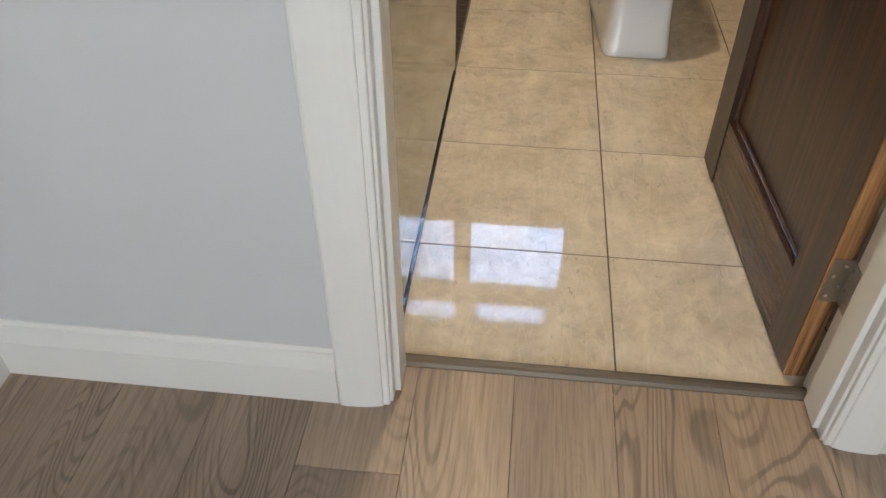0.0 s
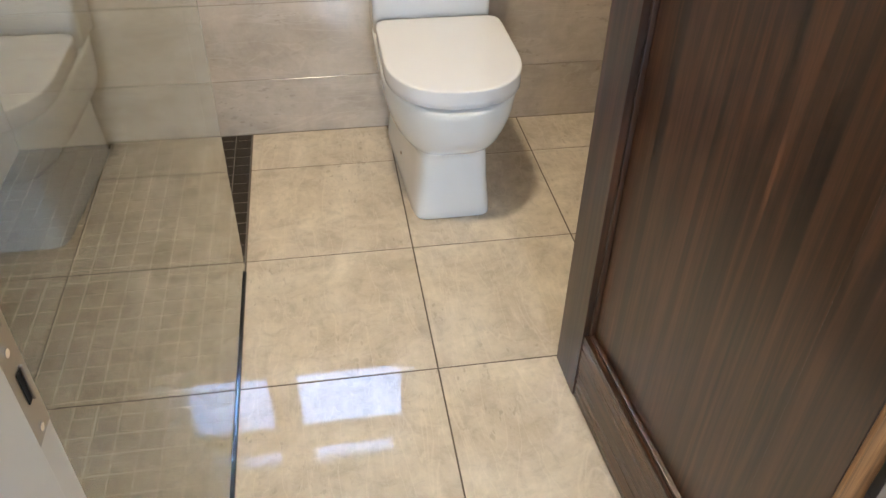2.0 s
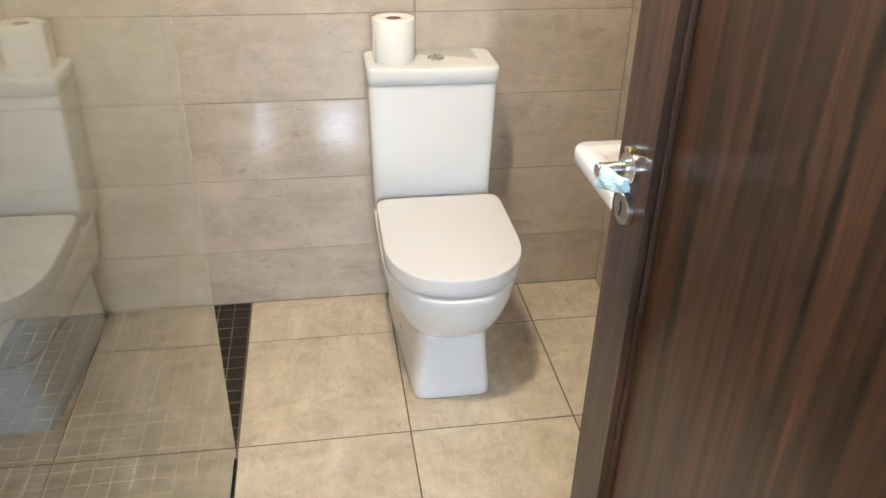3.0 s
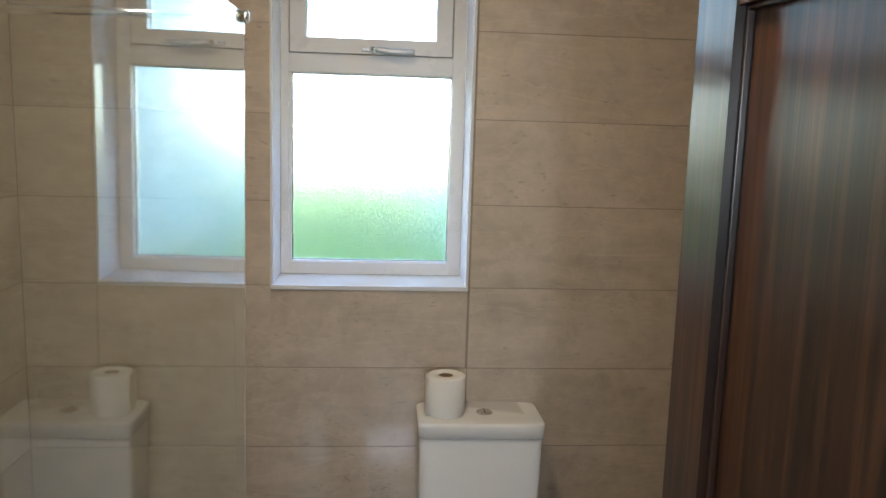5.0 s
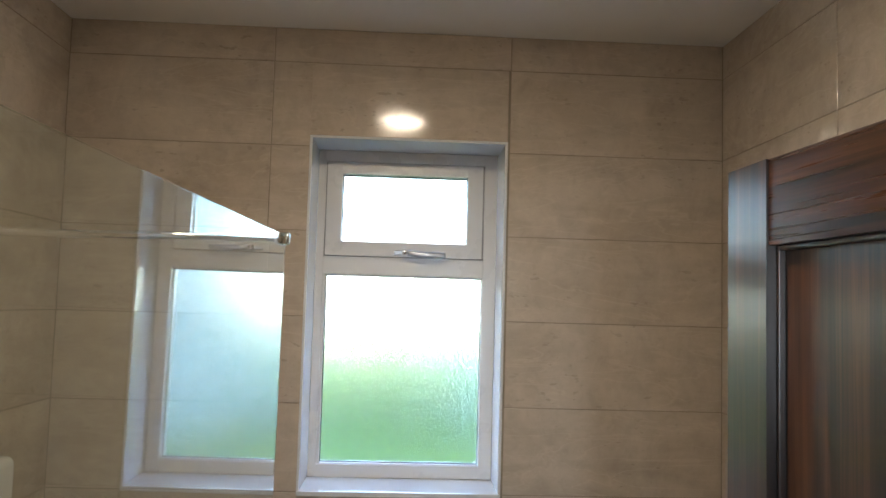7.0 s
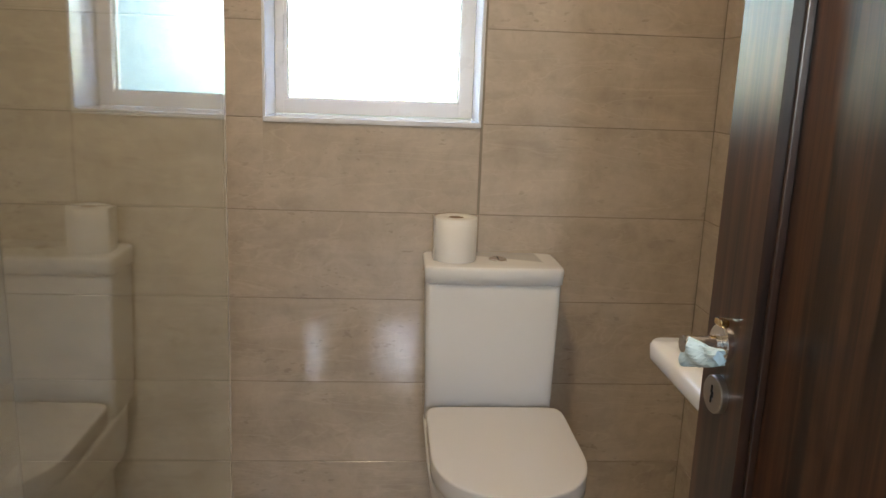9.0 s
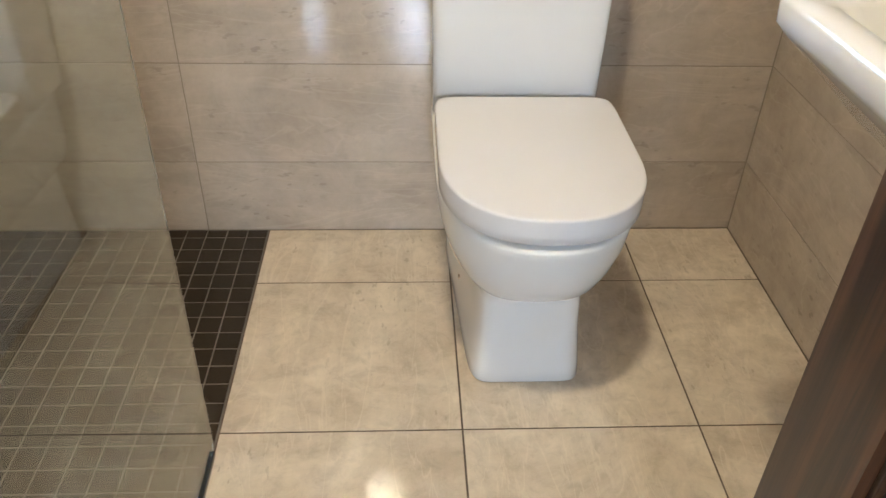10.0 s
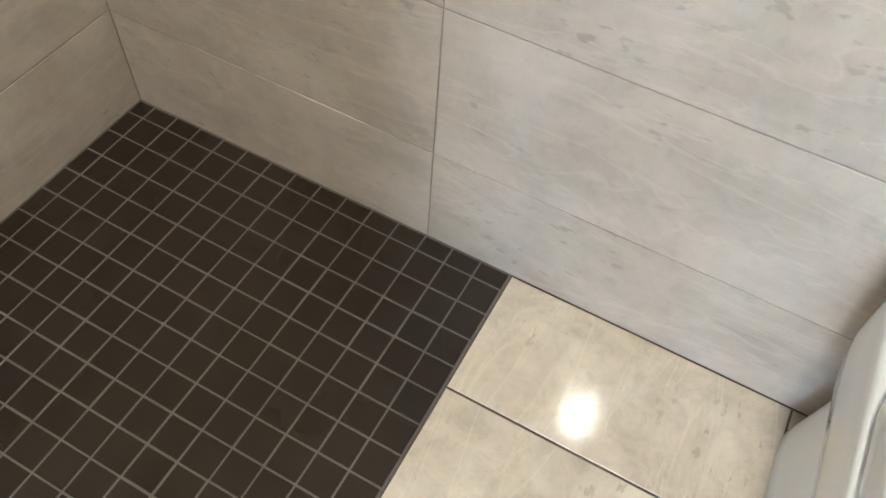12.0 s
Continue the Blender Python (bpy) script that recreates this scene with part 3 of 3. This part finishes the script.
    han = part("window_handle", box(hx - 0.034, hx + 0.012, hy - 0.007, hy, hz - 0.0065, hz + 0.0065, 0.002), SATIN, w, "pale window handle with a chrome button")
    rings = []
    for k in range(11):
        u = k / 10
        w2 = 0.0085 + 0.002 * math.sin(u * 2.6)
        rings.append([(hx + 0.004 + 0.122 * u, hy - 0.024 - 0.005 * math.sin(u * 3) + 0.006 * math.cos(a), hz - 0.006 * u - 0.004 * math.sin(u * 3.1) + w2 * math.sin(a)) for a in [2 * math.pi * j / 14 for j in range(14)]])
    part("lever", loft(rings), SATIN, han, "satin grey lever", True)
    part("neck", rod((hx, hy - 0.006, hz), (hx, hy - 0.030, hz), 0.0105), UPVC, han, "", True)
    part("lock_button", rod((hx, hy - 0.030, hz), (hx, hy - 0.035, hz), 0.0065), CHROME, han, "", True)
    return w


window()


# ---- lamps ----
def ceiling_lamp(x, y, mat, label):
    lamp = empty("ceiling_light", (x, y, CEIL), label, "ceiling light", "", "round ceiling lights")
    part("rim", lathe([(0.093, 0), (0.107, 0), (0.107, -0.006), (0.102, -0.011), (0.093, -0.010), (0.093, 0)], 40), UPVC, lamp, "", True)
    part("diffuser", lathe([(0, -0.018), (0.045, -0.0172), (0.075, -0.0145), (0.0925, -0.0105), (0.0925, -0.002), (0, -0.002)], 40), mat, lamp, "glowing warm white diffuser")
    return lamp


ceiling_lamp(-0.24, -1.12, LAMP_WARM, "round warm white light panel set in the ceiling")
ceiling_lamp(-0.05, -3.42, LAMP_HALL, "round warm white light panel in the corridor ceiling")
ceiling_lamp(-0.05, -5.14, LAMP_HALL, "round warm white light panel in the corridor ceiling")


# ---- shower ----
def shower_screen():
    s = empty("shower_screen", (-0.458, 0, 0), "clear frameless glass shower screen in a black floor channel", "shower screen")
    s.rotation_euler = (0, math.atan2(0.011, 1.86), 0)
    y0, y1 = YD + 0.004, -0.710
    r = 0.022
    edge = [(y0, 0.004)] + [(y1 - r + r * math.sin(a), 0.004 + r - r * math.cos(a)) for a in [math.pi / 2 * k / 8 for k in range(9)]] + [(y1, 1.869), (y0, 1.851)]
    g = part("glass_panel", loft([[(x, y, z) for y, z in edge] for x in (-0.004, 0.004)]), GLASS, s, "clear toughened glass")
    g.visible_shadow = False
    ch = part("floor_channel", boxes((-0.0085, -0.0045, y0, y1 - 0.016, 0.0005, 0.011), (0.0045, 0.0085, y0, y1 - 0.016, 0.0005, 0.011), (-0.0045, 0.0045, y0, y1 - 0.016, 0.0005, 0.0038)), BLACK, s, "black floor channel")
    clamp = part("clamp", rod((-0.020, y1 - 0.022, 1.861), (0.0085, y1 - 0.022, 1.861), 0.0125, 24), CHROME, s, "chrome clamp on the glass edge", True)
    part("cap", lathe([(0, 0), (0.0125, 0), (0.0125, 0.004), (0.009, 0.007), (0, 0.008)], 24, pose(0.0085, y1 - 0.022, 1.861, 0, 90, 0)), CHROME, clamp, "", True)
    part("stabiliser_bar", rod((-0.020, y1 - 0.022, 1.861), (XL + 0.458 - 0.009, y1 - 0.022, 1.850), 0.0085, 20), CHROME, s, "slim chrome bar to the tiled wall", True)
    part("wall_flange", rod((XL + 0.458 - 0.009, y1 - 0.022, 1.850), (XL + 0.458 + 0.017, y1 - 0.022, 1.850), 0.02, 24), CHROME, s, "", True)
    part("wall_profile", box(-0.010, 0.010, YD + 0.0002, YD + 0.012, 0.004, 1.851, 0.001, 1), CHROME, s)
    return s


shower_screen()


def electric_shower():
    u = empty("electric_shower", (XL, -0.398, 1.190), "white wall-mounted electric shower unit with a round dial", "shower unit")
    bm = box(0, 0.062, -0.10, 0.10, -0.075, 0.155, 0.022, 4)
    part("body", bm, SHOWER_WHITE, u, "", True)
    dial = part("dial", lathe([(0, 0), (0.042, 0), (0.044, 0.006), (0.040, 0.022), (0.030, 0.030), (0, 0.031)], 32, pose(0.058, 0.0, -0.045, 0, 90, 0)), SHOWER_WHITE, u, "", True)
    part("pointer", box(0.0888, 0.0898, -0.003, 0.003, -0.045, -0.018), RED, dial, "red pointer mark")
    low = part("lower_knob", lathe([(0, 0), (0.034, 0), (0.038, 0.012), (0.036, 0.035), (0.028, 0.052), (0, 0.056)], 32, pose(0.0, 0.105, -0.125, 0, 90, 0)), SHOWER_WHITE, u, "", True)
    part("pointer", box(0.0558, 0.0568, 0.102, 0.108, -0.128, -0.103), RED, low, "red pointer mark")
    part("outlet", rod((0.035, 0.04, -0.075), (0.035, 0.04, -0.115), 0.012), CHROME, u, "", True)
    return u


electric_shower()


# ---- toilet ----
def egg(cx, a, yf, yb, z, nf=2.3, nb=7.0, count=64, split=0.55):
    """An outline with a rounded front (towards -y) and a squarish back."""
    ym = yb + (yf - yb) * split
    pts = []
    for k in range(count):
        t = 2 * math.pi * k / count
        c, s = math.cos(t), math.sin(t)
        n = nf if s < 0 else nb
        x = a * math.copysign(abs(c) ** (2 / n), c)
        y = (ym - yf if s < 0 else yb - ym) * math.copysign(abs(s) ** (2 / n), s)
        pts.append((cx + x, ym + y, z))
    return pts


def toilet():
    cx = 0.135
    t = empty("toilet", (0, 0, 0), "white ceramic close-coupled toilet with its lid closed", "toilet")
    rows = [  # z, half width, front, back, front exponent
        (0.000, 0.1105, -0.553, -0.025, 9), (0.004, 0.1115, -0.556, -0.024, 9), (0.030, 0.1095, -0.553, -0.024, 9), (0.120, 0.1005, -0.545, -0.024, 9),
        (0.190, 0.0970, -0.541, -0.024, 9), (0.212, 0.0985, -0.543, -0.024, 7), (0.220, 0.1120, -0.558, -0.024, 4.5), (0.234, 0.1310, -0.584, -0.024, 3.2),
        (0.258, 0.1500, -0.612, -0.024, 2.6), (0.300, 0.1660, -0.640, -0.024, 2.4), (0.345, 0.1785, -0.657, -0.024, 2.35), (0.380, 0.1835, -0.665, -0.024, 2.3),
        (0.394, 0.1842, -0.667, -0.024, 2.3), (0.4005, 0.1830, -0.6655, -0.024, 2.3), (0.403, 0.1790, -0.661, -0.026, 2.3)]

    def flare(ring):
        """The base widens towards the wall, less and less with height."""
        front = min(p[1] for p in ring)
        out = []
        for x, y, z in ring:
            w = max(0.0, min(1.0, (0.36 - z) / 0.16)) * 0.066 * (y - front)
            out.append((x + math.copysign(w, x - cx), y, z))
        return out
    pan = part("pan", loft([flare(egg(cx, a, f, b, z, n, 9.0)) for z, a, f, b, n in rows]), CERAMIC, t, "", True)
    for s in (-1, 1):
        part("floor_fixing", rod((cx + s * 0.112, -0.30, 0.075), (cx + s * 0.1245, -0.30, 0.075), 0.006, 14), CHROME, pan, "", True)
    seat = [(0.4025, 0.1540, -0.640), (0.404, 0.1570, -0.643), (0.4125, 0.1570, -0.643), (0.4135, 0.1540, -0.640)]
    part("seat", loft([egg(cx, a, f, -0.205, z, 2.3, 14) for z, a, f in seat]), SEAT_PLASTIC, t, "", True)
    lid = [(0.4125, 0.1795, -0.6620), (0.4140, 0.1815, -0.664), (0.430, 0.1815, -0.664), (0.4555, 0.1815, -0.664), (0.4580, 0.1812, -0.6637), (0.4598, 0.1802, -0.6627), (0.4608, 0.1787, -0.6612), (0.4612, 0.1765, -0.659), (0.4613, 0.170, -0.6525), (0.4614, 0.08, -0.56)]
    part("lid", loft([egg(cx, a, f, -0.200 - 0.6 * (0.1815 - a), z, 2.3, 14) for z, a, f in lid]), SEAT_PLASTIC, t, "", True)
    for s in (-1, 1):
        part("hinge_block", box(cx + s * 0.075 - 0.02, cx + s * 0.075 + 0.02, -0.203, -0.186, 0.409, 0.448, 0.004), SEAT_PLASTIC, t)
    ccx = 0.1245
    rings = []
    for z, a, f in ((0.405, 0.168, -0.176), (0.410, 0.172, -0.181), (0.60, 0.175, -0.184), (0.789, 0.178, -0.187), (0.793, 0.177, -0.186)):
        rings.append(egg(ccx, a, f, -0.006, z, 12, 12, 64, 0.5))
    cistern = part("cistern", loft(rings), CERAMIC, t, "", True)
    rings = []
    for z, a, f in ((0.7945, 0.177, -0.187), (0.7965, 0.182, -0.193), (0.830, 0.1835, -0.1945), (0.8365, 0.1822, -0.193), (0.8395, 0.1795, -0.1905), (0.8404, 0.174, -0.185), (0.8406, 0.14, -0.15)):
        rings.append(egg(ccx, a, f, -0.004, z, 12, 12, 64, 0.5))
    clid = part("cistern_lid", loft(rings), CERAMIC, t, "", True)
    button = part("flush_button", lathe([(0, 0), (0.024, 0), (0.024, 0.004), (0.020, 0.006), (0, 0.0065)], 32, pose(ccx + 0.016, -0.10, 0.8404)), CHROME, clid, "chrome dual flush button", True)
    part("button_gap", box(ccx + 0.0152, ccx + 0.0168, -0.12, -0.08, 0.8462, 0.8474), DARK, button)
    return t


toilet()


def toilet_roll():
    r = empty("toilet_roll", (0.024, -0.098, 0.8407), "white toilet paper roll standing on the cistern lid", "toilet roll")
    part("paper", lathe([(0.022, 0), (0.055, 0), (0.0565, 0.002), (0.0565, 0.113), (0.055, 0.115), (0.022, 0.115), (0.022, 0)], 48), PAPER, r, "", True)
    part("core", lathe([(0.0217, 0.001), (0.0217, 0.113), (0.0205, 0.113), (0.0205, 0.001), (0.0217, 0.001)], 32), CARD, r, "brown card core", True)
    part("loose_sheet", box(-0.0585, -0.0562, -0.035, 0.030, 0.0, 0.114, 0.0005, 1), PAPER, r)
    return r


toilet_roll()


# ---- basin ----
def basin():
    b = empty("wash_basin", (0, 0, 0), "small white ceramic wall-hung wash basin behind the door", "wash basin")
    x0, x1, y0, y1, top = 0.333, XR - 0.0005, -1.26, -0.757, 0.853

    def ring(inset_x, inset_y, z, r=0.03, back=0.0):
        pts = []
        xa, xb, ya, yb = x0 + inset_x, x1 - back, y0 + inset_y, y1 - inset_y
        for cx, cy, start, rr in ((xa + r, yb - r, 90, r), (xa + r, ya + r, 180, r), (xb - 0.004, ya + 0.004, 270, 0.004), (xb - 0.004, yb - 0.004, 0, 0.004)):
            for k in range(8):
                a = radians(start + 90 * k / 7)
                pts.append((cx + rr * math.cos(a), cy + rr * math.sin(a), z))
        return pts
    rings = [ring(0.20, 0.15, 0.690, 0.05), ring(0.16, 0.11, 0.694, 0.06), ring(0.085, 0.055, 0.735, 0.06), ring(0.035, 0.022, 0.786, 0.05), ring(0.008, 0.005, 0.812, 0.035),
             ring(0.001, 0.001, 0.821, 0.03), ring(0, 0, 0.845, 0.03), ring(0.004, 0.004, top, 0.028), ring(0.045, 0.045, top, 0.03, 0.11), ring(0.052, 0.052, top - 0.006, 0.03, 0.117),
             ring(0.075, 0.08, 0.79, 0.05, 0.13), ring(0.12, 0.13, 0.755, 0.06, 0.16), ring(0.16, 0.20, 0.748, 0.02, 0.20)]
    part("bowl", loft(rings), CERAMIC, b, "", True)
    cx, cy = (x0 + x1) / 2 - 0.02, (y0 + y1) / 2
    part("waste", lathe([(0, 0.004), (0.018, 0.004), (0.030, 0.002), (0.031, 0), (0.031, -0.004), (0, -0.004)], 28, pose(cx, cy, 0.752)), CHROME, b, "round chrome waste", True)
    return b


basin()


def towel_radiator():
    r = empty("towel_radiator", (0, 0, 0), "glossy ladder towel radiator on the wall behind the door, its dark reflections coloured black", "radiator")
    # black base colour stands in for the dark that the chrome reflects
    x = XR - 0.075
    for y in (-1.83, -1.40):
        part("upright", rod((x, y, 0.24), (x, y, 1.45), 0.014, 18), REFLECTED_DARK, r, "", True)
        for z in (0.55, 1.32):
            part("wall_bracket", rod((x, y, z), (XR, y, z), 0.009, 14), REFLECTED_DARK, r, "", True)
    z = 0.29
    k = 0
    while z < 1.43:
        part("rung", rod((x, -1.83, z), (x, -1.40, z), 0.010, 14), REFLECTED_DARK, r, "", True)
        k += 1
        z += 0.048 if k % 6 else 0.11
    return r


towel_radiator()


# ---- pieces: tiles, mosaic, planks ----
CACHE = {}


def slab(w, h, thick, mat, chamfer=0.0008):
    """A flat piece in x and z from its lower corner, its face towards -y, edges eased."""
    key = (round(w, 4), round(h, 4), thick, mat.name)
    if key not in CACHE:
        c = chamfer
        v = [(0, c, 0), (w, c, 0), (w, c, h), (0, c, h), (c, 0, c), (w - c, 0, c), (w - c, 0, h - c), (c, 0, h - c), (0, thick, 0), (w, thick, 0), (w, thick, h), (0, thick, h)]
        f = [(4, 5, 6, 7), (0, 1, 5, 4), (1, 2, 6, 5), (2, 3, 7, 6), (3, 0, 4, 7), (8, 9, 1, 0), (9, 10, 2, 1), (10, 11, 3, 2), (11, 8, 0, 3)]
        me = bpy.data.meshes.new("slab")
        me.from_pydata(v, [], f)
        me.materials.append(mat)
        CACHE[key] = me
    return CACHE[key]


def piece(name, me, m, parent):
    ob = new(name, me)
    ob.parent = parent
    ob.matrix_basis = m
    return ob


G = 0.0022                       # joint
ROWS_Z = [0.0] + [0.197 + 0.2495 * k for k in range(10)] + [CEIL]
proud = random.Random(4)


def tile_wall(parent, cols, mat, turn, origin, holes=()):
    """cols: joints along the wall; turn: the pose that lays the x-z plane on the wall."""
    for a, b in zip(cols, cols[1:]):
        for z0, z1 in zip(ROWS_Z, ROWS_Z[1:]):
            cuts = [(a, b, z0, z1)]
            for hx0, hx1, hz0, hz1 in holes:
                left = []
                for x0, x1, c0, c1 in cuts:
                    if x1 <= hx0 or x0 >= hx1 or c1 <= hz0 or c0 >= hz1:
                        left.append((x0, x1, c0, c1))
                        continue
                    if x0 < hx0:
                        left.append((x0, hx0 + G, c0, c1))
                    if x1 > hx1 + 0.012:
                        left.append((hx1 - G, x1, c0, c1))
                    if c0 < hz0 - 0.012:
                        left.append((max(x0, hx0) - G, min(x1, hx1), c0, hz0))
                    if c1 > hz1 + 0.012:
                        left.append((max(x0, hx0) - G, min(x1, hx1), hz1, c1))
                cuts = left
            for x0, x1, c0, c1 in cuts:
                if x1 - x0 < 0.012 or c1 - c0 < 0.012:
                    continue
                m = origin @ turn @ Matrix.Translation((x0 + G / 2, proud.uniform(-0.0004, 0.0004), c0 + G / 2))
                piece("tile", slab(x1 - x0 - G, c1 - c0 - G, 0.0085, mat), m, parent)


ident = Matrix.Identity(4)
tile_wall(wall_window, [XL, -0.607, 0.096, XR], WALL_TILE_X, ident, ident, [(WX0, WX1, WZ0, WZ1)])
# basin wall: face towards -x, running away from the window wall
tile_wall(wall_basin, [0.0, 0.628, 1.331, -YD], WALL_TILE_Y, pose(0, 0, 0, 0, 0, -90), Matrix.Translation((XR, 0, 0)))
# shower wall: face towards +x
tile_wall(wall_shower, [YD, -1.36, -0.657, 0.0], WALL_TILE_Y, pose(0, 0, 0, 0, 0, 90), Matrix.Translation((XL, 0, 0)))
# door wall: face towards +y
tile_wall(wall_door, [-XR, -0.10, 0.60, -XL], WALL_TILE_X, pose(0, 0, 0, 0, 0, 180), Matrix.Translation((0, YD, 0)), [(-OPR - LJ, -OPL + LJ, 0.0, OPT + LJ)])

# floor tiles, squares of 0.45 m
P = 0.4535
xs = [-0.4535, 0.0, 0.4535, XR]
ys = [0.0] + [-0.221 - P * k for k in range(4)] + [-1.939]
lay = pose(0, 0, 0, -90, 0, 0)
GF = 0.0036
for a, b in zip(xs, xs[1:]):
    for y1, y0 in zip(ys, ys[1:]):
        m = Matrix.Translation((a + GF / 2, y0 + GF / 2, 0.0)) @ lay
        piece("tile", slab(b - a - GF, y1 - y0 - GF, 0.0105, FLOOR_TILE, 0.001), m, floor_ob)

# mosaic, 52 mm pitch; those near the open end of the screen are single pieces
rest_v, rest_f = [], []
mp, mq, mg = 0.0507, 0.0513, 0.0023
x1 = -0.4565
while x1 > XL + 0.012:
    x0 = max(XL, x1 - mp)
    y1 = -0.001
    row = 0
    while y1 > YD + 0.012:
        y0 = max(YD, y1 - (0.033 if row == 0 else mq))
        w, h = x1 - x0 - mg, y1 - y0 - mg
        if w > 0.006 and h > 0.006:
            m = Matrix.Translation((x0 + mg / 2, y0 + mg / 2, proud.uniform(-0.0004, 0.0003))) @ lay
            me = slab(w, h, 0.006, MOSAIC, 0.0012)
            if row < 19:
                piece("mosaic_tile", me, m, shower_floor)
            else:
                k = len(rest_v)
                rest_v += [m @ v.co for v in me.vertices]
                rest_f += [[k + i for i in p.vertices] for p in me.polygons]
        y1 = y0
        row += 1
    x1 = x0
me = bpy.data.meshes.new("mosaic_rest")
me.from_pydata(rest_v, [], rest_f)
me.materials.append(MOSAIC)
rest = new("mosaic_rest", me)
rest.parent = shower_floor
tagged(rest, kind="stuff")

# laminate planks along the corridor
pw = 0.194
steps = random.Random(11)
x = -0.397 - 5 * pw
while x < HXR:
    a, b = max(x, HXL), min(x + pw, HXR)
    if b - a > 0.01:
        idx = round((x + 0.397) / pw)
        y = {-1: -2.223, -2: -2.86, 0: -3.05, 1: -2.62, 2: -3.3}.get(idx, -2.3 - steps.random())
        top_y = -1.968 if (a > OPL - 0.2 and b < OPR + 0.2) else HALL + 0.005
        cuts = [top_y]
        while y > HYE:
            cuts.append(y)
            y -= 1.21
        cuts.append(HYE)
        for y1, y0 in zip(cuts, cuts[1:]):
            if y1 - y0 < 0.02:
                continue
            m = Matrix.Translation((a + 0.0004, y0 + 0.0004, 0.0)) @ lay
            piece("plank", slab(b - a - 0.0008, y1 - y0 - 0.0008, 0.008, LAMINATE, 0.0008), m, hall_floor)
    x += pw
